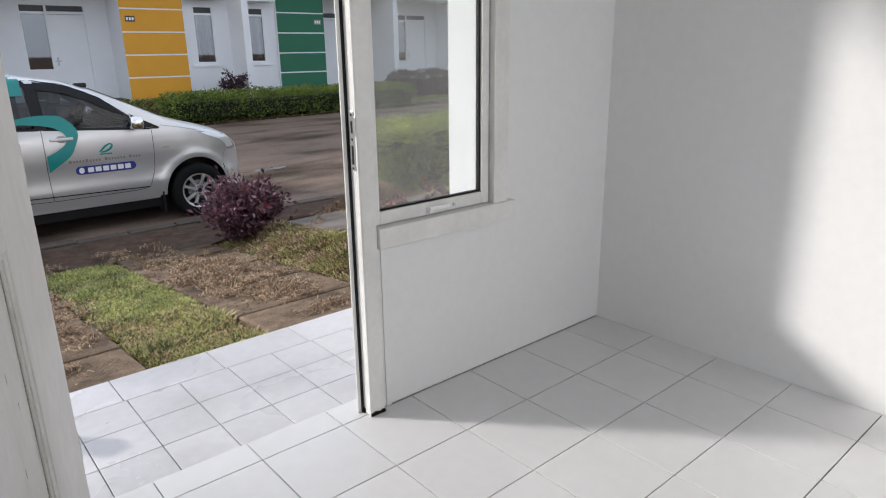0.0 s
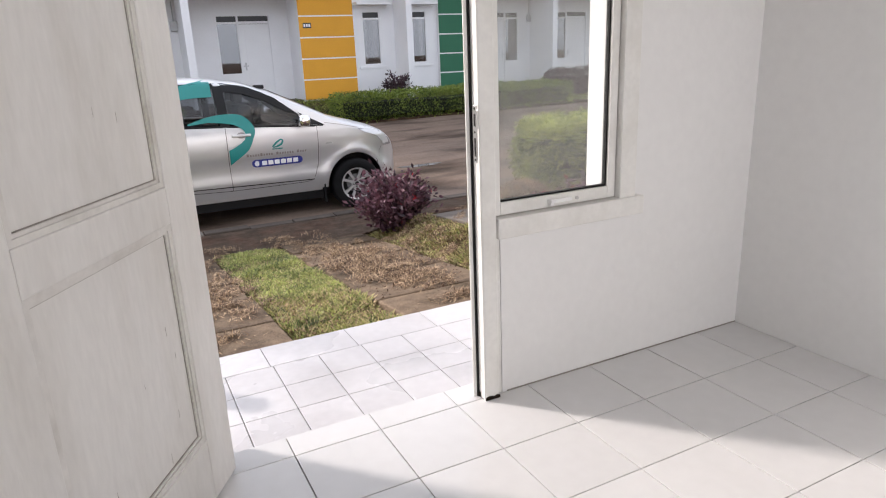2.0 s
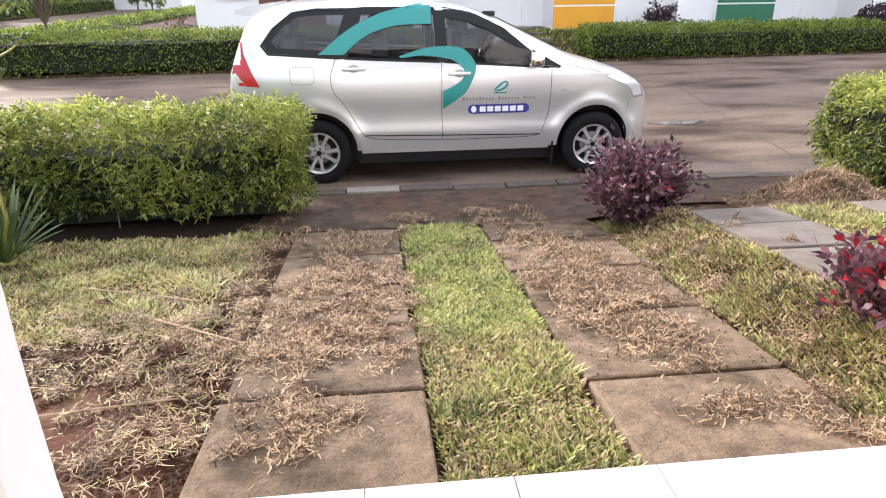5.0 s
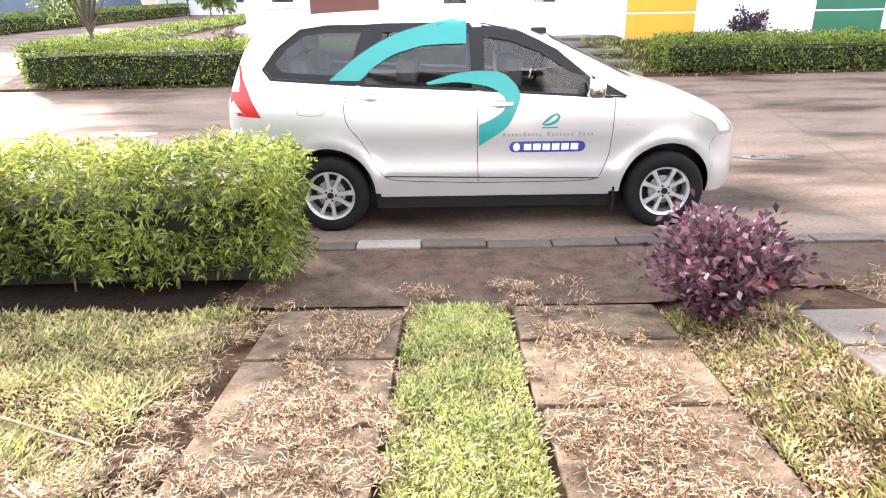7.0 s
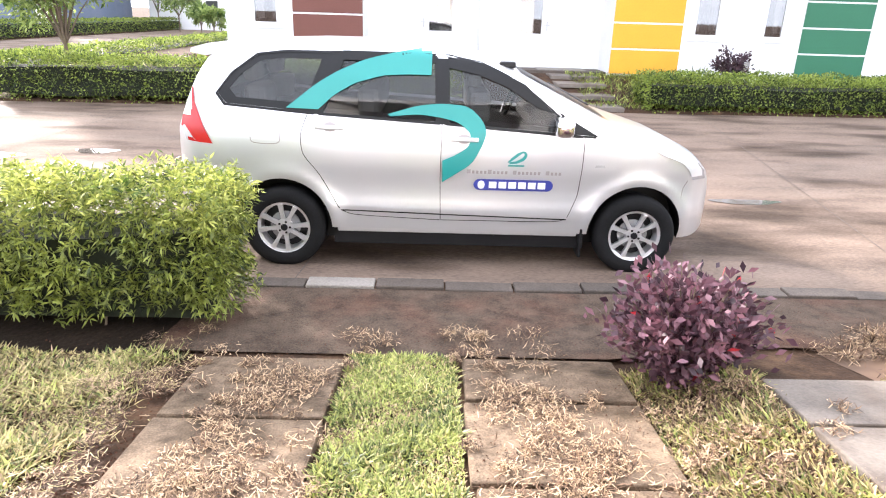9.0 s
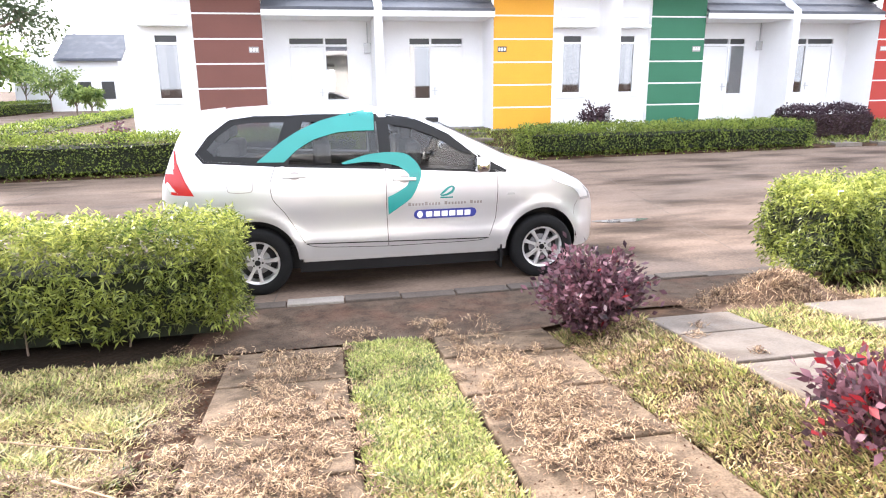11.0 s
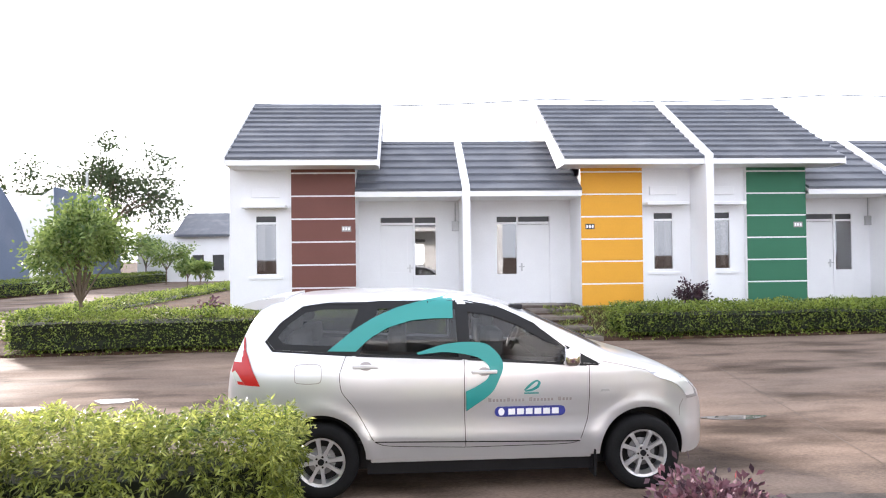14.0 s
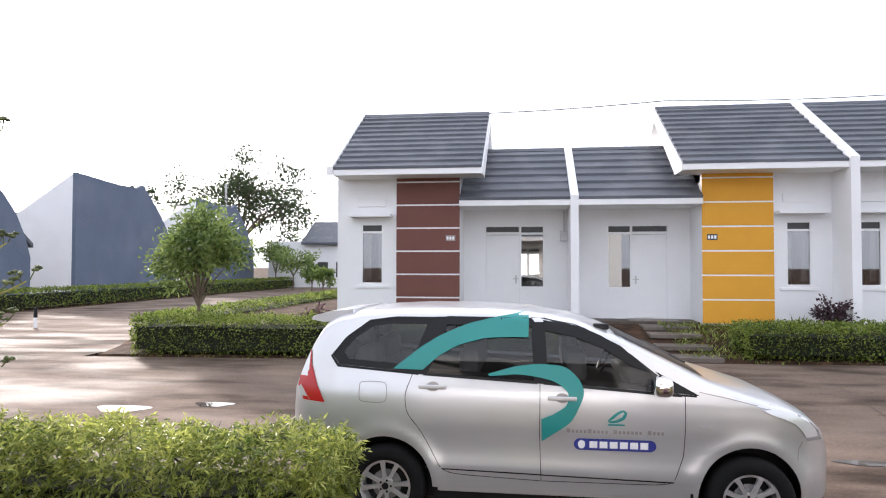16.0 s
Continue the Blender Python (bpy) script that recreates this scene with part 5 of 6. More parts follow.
def hedge(label, x0, x1, y0, y1, z0, z1, n, length, width, leaf_mat, seed, core=CORE, name="hedge", lumps=0.06, round_=0.12, droop=0.5, tip_mat=None, bare=0.0, whorl=0):
    """A clipped hedge: a near-black core for the shade among its twigs, and a coat of leaves with an uneven outline."""
    rng = np.random.default_rng(seed)
    n = n // max(1, whorl)
    h = thing(name, label, "hedge", ((x0 + x1) / 2, (y0 + y1) / 2, z0))
    o = np.array([(x0 + x1) / 2, (y0 + y1) / 2, z0])
    lx, ly, lz = x1 - x0, y1 - y0, z1 - z0
    areas = np.array([lx * lz, lx * lz, ly * lz, ly * lz, lx * ly])
    which = rng.choice(5, n, p=areas / areas.sum())
    u, v = rng.uniform(-0.5, 0.5, n), rng.uniform(0, 1, n)
    p, nn = np.zeros((n, 3)), np.zeros((n, 3))
    for k, (nx_, ny_, nz_) in enumerate(((0, -1, 0), (0, 1, 0), (-1, 0, 0), (1, 0, 0), (0, 0, 1))):
        w = which == k
        nn[w] = (nx_, ny_, nz_)
        if k < 2:
            p[w] = np.stack([u[w] * lx, np.full(w.sum(), ny_ * ly / 2), v[w] * lz], axis=1)
        elif k < 4:
            p[w] = np.stack([np.full(w.sum(), nx_ * lx / 2), u[w] * ly, v[w] * lz], axis=1)
        else:
            p[w] = np.stack([u[w] * lx, (v[w] - 0.5) * ly, np.full(w.sum(), lz)], axis=1)
    # round the corners and make the skin uneven
    half = np.array([lx / 2, ly / 2, lz])
    inner = np.clip(p, -half + round_, np.array([lx / 2, ly / 2, lz]) - round_)
    inner[:, 2] = np.minimum(p[:, 2], lz - round_)
    d = p - inner
    dl = np.linalg.norm(d, axis=1, keepdims=True)
    d = np.where(dl > 1e-6, d / np.maximum(dl, 1e-6), nn)
    p = inner + d * round_
    q = p + o
    bump_ = np.sin(q[:, 0] * 5.1 + seed) * np.sin(q[:, 1] * 4.3 + 1.7 * seed) * 0.5 + np.sin(q[:, 0] * 13 + q[:, 2] * 9) * 0.3 + np.sin(q[:, 2] * 11 + q[:, 1] * 7) * 0.3
    p += d * (bump_ * lumps)[:, None] - d * rng.uniform(0, 0.15 if whorl else 0.11, n)[:, None]
    # thinner towards the foot
    keep = rng.uniform(0, 1, n) < np.clip(0.35 + p[:, 2] / (0.35 * lz), 0, 1) * np.clip((p[:, 2] - bare + 0.05) / 0.1 if bare else 1.0, 0, 1)
    p[:, 2] += np.where(which == 4, rng.uniform(0, 0.06, n) ** 1.0, 0)
    # most leaves near the top take the paler tip material
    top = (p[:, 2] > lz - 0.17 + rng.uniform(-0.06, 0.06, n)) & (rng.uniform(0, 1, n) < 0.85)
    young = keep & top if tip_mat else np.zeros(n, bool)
    keep = keep & ~young
    def coat(w, dr, up):
        if not whorl:
            return leaf_quads(rng, p[w], d[w], length, width, droop=dr, up=up)
        shoot = np.repeat(unit(d[w] * 0.75 + rng.normal(0, 0.35, (w.sum(), 3)) + np.array([0, 0, 0.35])), whorl, axis=0)
        k = len(shoot)
        out = unit(np.cross(shoot, rng.normal(0, 1, (k, 3))))
        foot = np.repeat(p[w], whorl, axis=0) + shoot * rng.uniform(0, 0.075, (k, 1))
        return leaf_quads(rng, foot, unit(shoot * 0.5 + out * 0.85), length, width, outward=2.4, droop=dr, up=up)

    quads(coat(keep, droop, 0.3), leaf_mat, "leaves", h, "stuff")
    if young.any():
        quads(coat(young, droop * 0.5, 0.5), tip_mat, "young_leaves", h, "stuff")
    inset = 0.14 if bare else 0.09
    # dark box behind the leaves, standing in for the hedge's inner shade
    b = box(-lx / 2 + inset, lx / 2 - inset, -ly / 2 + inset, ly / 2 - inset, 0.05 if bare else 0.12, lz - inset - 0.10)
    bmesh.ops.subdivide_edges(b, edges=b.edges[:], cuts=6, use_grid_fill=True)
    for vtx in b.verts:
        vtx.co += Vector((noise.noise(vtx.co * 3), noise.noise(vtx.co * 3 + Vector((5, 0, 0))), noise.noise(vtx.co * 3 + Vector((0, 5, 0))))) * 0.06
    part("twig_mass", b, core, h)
    st_ = bmesh.new()
    rr = random.Random(seed)
    for _ in range(int(lx * 9)):
        sx, sy = rr.uniform(-lx / 2 + 0.1, lx / 2 - 0.1), rr.uniform(-ly / 2 + 0.12, ly / 2 - 0.12)
        tube((sx, sy, -0.03), (sx + rr.uniform(-.06, .06), sy + rr.uniform(-.06, .06), 0.3), 0.008, 0.005, 5, st_)
    tagged(part("stem_mass", st_, BARK, h), kind="stuff")
    return h


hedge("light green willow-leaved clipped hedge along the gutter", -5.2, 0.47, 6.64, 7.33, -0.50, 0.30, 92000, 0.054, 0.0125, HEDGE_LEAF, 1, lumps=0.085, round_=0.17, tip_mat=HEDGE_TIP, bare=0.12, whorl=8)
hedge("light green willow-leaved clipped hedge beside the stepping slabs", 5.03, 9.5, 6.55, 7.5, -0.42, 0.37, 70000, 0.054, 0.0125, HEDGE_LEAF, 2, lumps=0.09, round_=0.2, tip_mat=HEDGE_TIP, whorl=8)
hedge("long dark green box hedge along the far verge", 5.35, 12.0, 15.05, 16.0, -0.25, 0.37, 22000, 0.055, 0.026, HEDGE_FAR, 3, lumps=0.05, droop=0.2)
hedge("dark green box hedge along the far verge", -6.15, 1.9, 15.0, 15.75, -0.36, 0.42, 22000, 0.055, 0.026, HEDGE_FAR, 4, lumps=0.035, droop=0.2)
hedge("green box hedge beside the side road", -6.9, -6.1, 16.1, 40.0, -0.36, 0.35, 26000, 0.07, 0.035, HEDGE_FAR, 5, lumps=0.05, droop=0.2)
hedge("green box hedge in front of the neighbouring house", 16.9, 26.0, 15.2, 16.2, -0.2, 0.45, 12000, 0.065, 0.03, HEDGE_FAR, 6, lumps=0.04, droop=0.2)
hedge("long green hedge before the blue-grey houses", -19.6, -18.6, 20.0, 62.0, -0.4, 0.42, 26000, 0.10, 0.05, HEDGE_FAR, 7, lumps=0.06, droop=0.2)
hedge("dark purple clipped shrub hedge by the house entrance", 12.1, 14.4, 15.9, 16.9, -0.16, 0.62, 8000, 0.06, 0.03, DARK_PURPLE, 8, RED_CORE, lumps=0.09, round_=0.3, droop=0.1)


def shrub(label, loc, r, h, n, length, width, mats, seed, stems=26, open_=0.0):
    """A loose shrub: stems that fan out and leaves along them."""
    rng = np.random.default_rng(seed)
    rr = random.Random(seed)
    s = thing("shrub", label, "shrub", loc)
    b = bmesh.new()
    pts, dirs = [], []
    for k in range(stems):
        a, sp = rr.uniform(0, 2 * math.pi), math.sqrt(rr.uniform(0.02, 1))
        top = Vector((math.cos(a) * sp * r, math.sin(a) * sp * r, h * (1.0 - 0.35 * sp * sp) * rr.uniform(0.75, 1.08)))
        mid = Vector((top.x * 0.35, top.y * 0.35, top.z * 0.5))
        foot = Vector((rr.uniform(-.05, .05), rr.uniform(-.05, .05), -0.02))
        tube(foot, mid, 0.007, 0.005, 5, b)
        tube(mid, top, 0.005, 0.002, 5, b)
        for i in range(max(1, n // stems)):
            f = rr.uniform(0.25, 1.02)
            q = foot.lerp(mid, f * 2) if f < 0.5 else mid.lerp(top, f * 2 - 1)
            q = q + Vector((rr.gauss(0, 0.045), rr.gauss(0, 0.045), rr.gauss(0, 0.03)))
            pts.append(q)
            dirs.append(((q.x - mid.x * 0.4), (q.y - mid.y * 0.4), 0.12 + 0.1 * f))
    tagged(part("stem_mass", b, BARK, s), kind="stuff")
    p, d = np.array(pts), unit(np.array(dirs))
    lot = rng.uniform(0, 1, len(p))
    lo = 0.0
    for share_, mat in mats:
        w = (lot >= lo) & (lot < lo + share_)
        lo += share_
        if w.any():
            quads(leaf_quads(rng, p[w], d[w], length, width, 0.9, 0.25, 0.35), mat, "leaves", s, "stuff")
    return s


shrub("purple-leaved shrub with a few red shoots on the verge", (2.86, 6.20, -0.50), 0.38, 0.66, 5600, 0.06, 0.029, ((0.985, PURPLE_LEAF), (0.015, RED_LEAF)), 21, 80)
shrub("dark red-leaved shrub in front of the wing", (3.14, 4.05, -0.20), 0.34, 0.44, 1900, 0.06, 0.027, ((0.80, PURPLE_LEAF), (0.20, RED_LEAF)), 22, 36)
shrub("dark red-leaved shrub in front of the wing", (3.85, 4.1, -0.12), 0.48, 0.46, 2100, 0.062, 0.028, ((0.76, PURPLE_LEAF), (0.24, RED_LEAF)), 23, 40)
shrub("small dark purple shrub against the house wall", (7.7, 17.2, 0.05), 0.42, 0.80, 1100, 0.09, 0.045, ((1.0, DARK_PURPLE),), 24, 24)
shrub("small reddish shrub at the house corner", (-3.1, 17.0, -0.05), 0.35, 0.6, 700, 0.09, 0.045, ((0.7, PURPLE_LEAF), (0.3, HEDGE_FAR)), 25, 20)
shrub("small dark purple shrub by the neighbour's wall", (20.3, 17.0, 0.05), 0.5, 0.6, 700, 0.1, 0.05, ((1.0, DARK_PURPLE),), 26, 20)


def rosette(name, label, loc, n, length, width, mat, seed, lift=0.9):
    r = thing(name, label, "plant", loc)
    rr = random.Random(seed)
    for k in range(n):
        a = k * 2.399 + rr.uniform(-.2, .2)
        e = lift * (1 - 0.75 * k / n) + 0.12
        L = length * rr.uniform(0.75, 1.1)
        b = bmesh.new()
        prev = None
        for i in range(7):
            f = i / 6
            rad = L * f * math.cos(e) * (1 + 0.1 * f)
            zz = L * f * math.sin(e) - 0.18 * L * f * f * (1 - e / 1.6)
            w = width * (0.6 + 1.1 * f) * (1 - f) ** 0.6 if f < 1 else 0.001
            c = Vector((math.cos(a) * rad, math.sin(a) * rad, zz))
            sd = Vector((-math.sin(a), math.cos(a), 0)) * w / 2
            row = [b.verts.new(c - sd + Vector((0, 0, w * 0.25))), b.verts.new(c), b.verts.new(c + sd + Vector((0, 0, w * 0.25)))]
            if prev:
                b.faces.new((prev[0], prev[1], row[1], row[0]))
                b.faces.new((prev[1], prev[2], row[2], row[1]))
            prev = row
        part("leaf", b, mat, r)
    return r


agave = rosette("agave", "spiky agave with a tall branched flower stalk", (-1.3, 5.9, -0.40), 40, 0.52, 0.05, AGAVE_LEAF, 31, 1.4)
stem = bmesh.new()
path_ = [Vector((0.02 * math.sin(k * 0.9) + 0.035 * k / 12, 0.02 * math.cos(k * 0.7), 0.23 * k)) for k in range(13)]
hoops = []
for k, p in enumerate(path_):
    r = 0.046 * (1 - k / 15)
    hoops.append([stem.verts.new(p + Vector((r * math.cos(i * 0.6283), r * math.sin(i * 0.6283), 0))) for i in range(10)])
for r0, r1 in zip(hoops, hoops[1:]):
    for i in range(10):
        stem.faces.new((r0[i], r0[(i + 1) % 10], r1[(i + 1) % 10], r1[i]))
stem.faces.new(hoops[-1])
part("stalk", stem, STALK, agave, "yellow-green ribbed flower stalk", smooth=True)


def on_stalk(z):
    """A point on the stalk's middle line."""
    k = min(len(path_) - 2, int(z / 0.23))
    return path_[k].lerp(path_[k + 1], z / 0.23 - k)


rr = random.Random(32)
for k in range(26):
    z = 0.95 + k * 0.068
    a = k * 2.2 + rr.uniform(-.3, .3)
    base = on_stalk(z)
    L = rr.uniform(0.26, 0.40) * (1.0 if z < 2.0 else 0.75)
    br = bmesh.new()
    bend = [base + Vector((math.cos(a) * L * f, math.sin(a) * L * f, 0.07 * f + 0.09 * f * f)) for f in (0.0, 0.3, 0.6, 0.85, 1.0)]
    for i, (p, q) in enumerate(zip(bend, bend[1:])):
        tube(p, q, 0.011 - 0.0018 * i, 0.0092 - 0.0018 * i, 6, br)
    arm = part("flower_arm", br, STALK, agave)
    cl = bmesh.new()
    for f in (0.68, 0.84, 0.95, 1.03):
        tip = base.lerp(bend[-1], f) + Vector((0, 0, 0.02))
        twig = tip + Vector((rr.gauss(0, .03), rr.gauss(0, .03), rr.uniform(0.015, 0.05)))
        tube(tip - Vector((0, 0, 0.02)), twig, 0.004, 0.003, 5, cl)
        for _ in range(8):
            c = twig + Vector((rr.gauss(0, .014), rr.gauss(0, .014), rr.gauss(0.004, .007)))
            bmesh.ops.create_icosphere(cl, subdivisions=1, radius=rr.uniform(0.008, 0.015), matrix=Matrix.Translation(c) @ Matrix.Diagonal((1, 1, 0.75, 1)))
    tagged(part("flower_head", cl, FLOWER, arm), kind="stuff")
for k in range(40):
    z = 0.18 + k * 0.058
    base = on_stalk(z)
    a = k * 2.4
    r0 = 0.046 * (1 - z / 3.45)
    t, sd = Vector((math.cos(a), math.sin(a), 0)), Vector((-math.sin(a), math.cos(a), 0))
    b = bmesh.new()
    w = 0.75 * r0 + 0.004
    v = [b.verts.new(q) for q in (base + t * (r0 * 0.80) + sd * w, base + t * (r0 * 0.80) - sd * w, base + t * (r0 + 0.010) + Vector((0, 0, -0.006)), base + t * (r0 + 0.016) + Vector((0, 0, 0.085)))]
    for f in ((0, 2, 3), (2, 1, 3), (0, 1, 2), (0, 3, 1)):
        b.faces.new([v[i] for i in f])
    bmesh.ops.recalc_face_normals(b, faces=b.faces)
    part("bract", b, BARK, agave)
rosette("garden_plant", "small spiky green plant by the wall", (7.0, 17.1, 0.02), 18, 0.5, 0.05, AGAVE_LEAF, 34, 1.2)


def tree(label, loc, trunk_h, crown_r, crown_z, n, leaf_len, mat, seed, squash=0.9, trunk_r=0.06, limbs=9, gaps=7):
    """A tapered trunk, forking limbs and leaves in clumps round the twig ends."""
    rr = random.Random(seed)
    rng = np.random.default_rng(seed)
    t = thing("tree", label, "tree", loc)
    b = bmesh.new()
    fork = Vector((rr.uniform(-.05, .05), rr.uniform(-.05, .05), trunk_h))
    tube((0, 0, -0.1), fork * 0.5, trunk_r, trunk_r * 0.85, 9, b)
    tube(fork * 0.5, fork, trunk_r * 0.85, trunk_r * 0.7, 9, b)
    part("trunk", b, BARK, t)
    lb = bmesh.new()
    ends = []
    for k in range(limbs):
        a = k * 2.4 + rr.uniform(-.3, .3)
        e = rr.uniform(0.25, 1.35)
        rad = crown_r * rr.uniform(0.55, 0.85)
        end = Vector((math.cos(a) * math.cos(e) * rad, math.sin(a) * math.cos(e) * rad, crown_z + math.sin(e - 0.45) * rad * squash))
        tube(fork, fork.lerp(end, 0.5) + Vector((0, 0, 0.08 * crown_r)), trunk_r * 0.5, trunk_r * 0.3, 6, lb)
        tube(fork.lerp(end, 0.5) + Vector((0, 0, 0.08 * crown_r)), end, trunk_r * 0.3, trunk_r * 0.1, 6, lb)
        ends.append(end)
        for _ in range(gaps):
            d = Vector((rr.gauss(0, 1), rr.gauss(0, 1), rr.gauss(0, 0.8))).normalized() * crown_r * rr.uniform(0.2, 0.5)
            ends.append(end + d)
            tube(end, end + d, trunk_r * 0.1, trunk_r * 0.05, 4, lb)
    tagged(part("limb_mass", lb, BARK, t), kind="stuff")
    ends = np.array(ends)
    pick = rng.integers(0, len(ends), n)
    p = ends[pick] + rng.normal(0, crown_r * (0.13 if crown_r < 2 else 0.075), (n, 3)) * np.array([1, 1, 0.8])
    d = unit(p - np.array([0, 0, crown_z]))
    quads(leaf_quads(rng, p, d, leaf_len, leaf_len * 0.4, 0.6, 0.3), mat, "crown", t, "stuff")
    return t


tree("young round-headed street tree behind the hedge", (-5.2, 15.95, -0.25), 0.8, 0.98, 1.75, 8500, 0.115, TREE_LEAF, 41, 1.35, 0.045, 16, 8)
tree("broad dark tree beyond the houses", (-25.5, 62.0, -0.4), 4.2, 7.4, 7.2, 9000, 0.42, DARK_LEAF, 42, 0.42, 0.3, 15, 4)
tree("broad dark tree beyond the houses", (-33.0, 66.0, -0.4), 3.0, 3.6, 5.6, 4200, 0.42, DARK_LEAF, 43, 0.6, 0.25, 9, 6)
tree("dark tree behind the blue-grey house", (-36.0, 48.0, -0.4), 3.0, 3.0, 5.0, 1800, 0.4, DARK_LEAF, 44, 0.7, 0.2, 8, 6)
for k, (x, y, s_) in enumerate(((-16.5, 52.0, 1.5), (-19.5, 56.0, 1.7), (-14.0, 49.0, 0.75), (-12.2, 46.0, 0.7), (-17.5, 60.0, 2.0), (-24.0, 58.0, 2.0))):
    tree("low green tree on the far verge", (x, y, -0.4), 0.7 * s_, 1.1 * s_, 1.5 * s_, 1300, 0.28, TREE_LEAF, 50 + k, 0.7, 0.06, 8, 6)


def far_house(label, x, y, w, d, h, flip=False):
    hs = thing("house", label, "house", (x, y, -0.4), "far houses")
    part("wall", box(0, w, 0, d, 0, h), WALL_OUT, hs)
    part("roof", prism([(-0.5, h - 0.1), (d / 2, h + 1.9), (d + 0.5, h - 0.1), (d + 0.5, h - 0.3), (d / 2, h + 1.7), (-0.5, h - 0.3)], "x", w * 0.42, w + 0.4), ROOF, hs)
    part("gable_wall", prism([(0, h), (d / 2, h + 1.7), (d, h)], "x", w * 0.42, w), WALL_OUT, hs)
    wd = part("window", box(w * 0.6, w * 0.72, -0.05, 0.0, 0.9, 2.2), TRANSOM, hs)
    part("window", box(w * 0.82, w * 0.94, -0.05, 0.0, 0.9, 2.2), TRANSOM, hs)
    return hs


far_house("far white bungalow with a grey roof", -21.0, 58.0, 7.5, 6.0, 4.0)


def grey_house(y_end):
    """A house end with a blue-grey party wall whose top steps down towards its front."""
    hs = thing("house", "house end with a tall blue-grey stepped party wall", "house", (-22.0, y_end, -0.4), "blue-grey houses")
    prof = [(-9.7, 0), (-9.7, 6.75), (-8.6, 6.70), (-7.4, 6.62), (-6.0, 6.55), (-4.9, 6.52), (-4.3, 6.55), (-3.7, 6.82), (-3.3, 6.5), (-2.4, 5.75), (-1.6, 5.0), (-0.9, 4.2), (-0.35, 3.2), (0, 2.2), (0, 0)]
    part("party_wall", prism(prof, "x", -0.2, 0.0), GREY_WALL, hs)
    b = prism([(-0.2, 0), (-0.2, 6.7), (-3.4, 4.6), (-8.0, 4.6), (-8.0, 0)], "y", -9.7, -9.5)
    part("rear_wall", b, WALL_OUT, hs)
    part("front_wall", box(-8.0, -0.2, -0.9, -0.7, 0, 3.0), WALL_OUT, hs)
    part("roof", prism([(-9.4, 4.7), (-4.4, 6.75), (0.4, 2.9), (0.4, 2.7), (-4.4, 6.5), (-9.4, 4.5)], "x", -8.0, -0.2), ROOF, hs)
    return hs


grey_house(44.3)
grey_house(31.5)
# extra house end, added only to keep sun off the side road
grey_house(57.2)

# small marker post on the corner of the side road
post = thing("marker_post", "small black and white marker post at the road corner", "post", (-12.67, 20.49, road_z(-12.67, 15)))
part("shaft", tube((0, 0, -0.1), (0, 0, 0.30), 0.055, 0.05, 12), WHITE_TRIM, post)
part("cap", tube((0, 0, 0.30), (0, 0, 0.58), 0.055, 0.045, 12), CAR_BLACK, post, "black cap")

# pole and the overhead cable
pole = thing("utility_pole", "grey concrete utility pole beyond the houses", "pole", (-25.0, 58.0, -0.4))
part("mast", tube((0, 0, 0), (0, 0, 9.2), 0.14, 0.1, 10), PIPE_GREY, pole)
cb = thing("overhead_cable", "thin black overhead cable above the roofs", "cable", (-3.0, 20.35, 5.5))
b = bmesh.new()
rings = []
pc = [Vector((0.9 * k, 0.0, 0.05 - 0.12 * math.sin(math.pi * (k % 9) / 9) + 0.015 * k)) for k in range(33)]
for p in pc:
    rings.append([b.verts.new(p + Vector((0, 0.012 * math.cos(k * 1.2566), 0.012 * math.sin(k * 1.2566)))) for k in range(5)])
for r0, r1 in zip(rings, rings[1:]):
    for k in range(5):
        b.faces.new((r0[k], r0[(k + 1) % 5], r1[(k + 1) % 5], r1[k]))
part("wire", b, CABLE, cb)

# ---- grass, straw and clutter ----
rng = np.random.default_rng(70)
vland = np.vectorize(land_z)


def lawn(name, label, x0, x1, y0, y1, n, h, w, mats, lift=0.0, mask=None, lean=1.2):
    x, y = rng.uniform(x0, x1, n), rng.uniform(y0, y1, n)
    if mask is not None:
        k = mask(x, y)
        x, y = x[k], y[k]
    z = vland(x, y) + lift
    clump = 0.5 + 0.25 * (np.sin(x * 9.1 + 2.1 * np.sin(y * 7.3)) + np.sin(y * 11.7 + 1.7 * np.sin(x * 5.9 + 1)))
    lot = np.clip(rng.uniform(0, 1, len(x)) + 0.3 * (0.5 - clump), 0, 0.999)
    hh = h * (0.55 + 0.9 * clump)
    g = thing(name, label, "grass", ((x0 + x1) / 2, (y0 + y1) / 2, float(land_z((x0 + x1) / 2, (y0 + y1) / 2))), kind="stuff")
    o = np.array(g.location)
    lo = 0
    for s_, m in mats:
        wv = (lot >= lo) & (lot < lo + s_)
        lo += s_
        q = blades(rng, x[wv], y[wv], z[wv], hh[wv], w, lean) - o
        quads(q, m, "blades", g, "stuff")
    return g


def patchy(x, y, f=2.3, c=0.0):
    return np.sin(x * f + 1.3 * np.sin(y * f * 0.8)) * np.sin(y * f * 1.2 + 0.7 * np.sin(x * f * 1.1)) > c


lawn("grass_strip", "bright green mown grass strip between the drive slabs", 1.185, 1.755, 4.35, 6.48, 28000, 0.023, 0.0085, ((0.74, GRASS), (0.24, GRASS_DRY), (0.02, STRAW)), 0.012, lean=1.2)
lawn("grass_strip", "yellowing grass strip between the drive slabs", 1.185, 1.755, 3.27, 4.45, 14000, 0.026, 0.009, ((0.40, GRASS), (0.40, GRASS_DRY), (0.20, STRAW)), 0.010, lean=1.2)
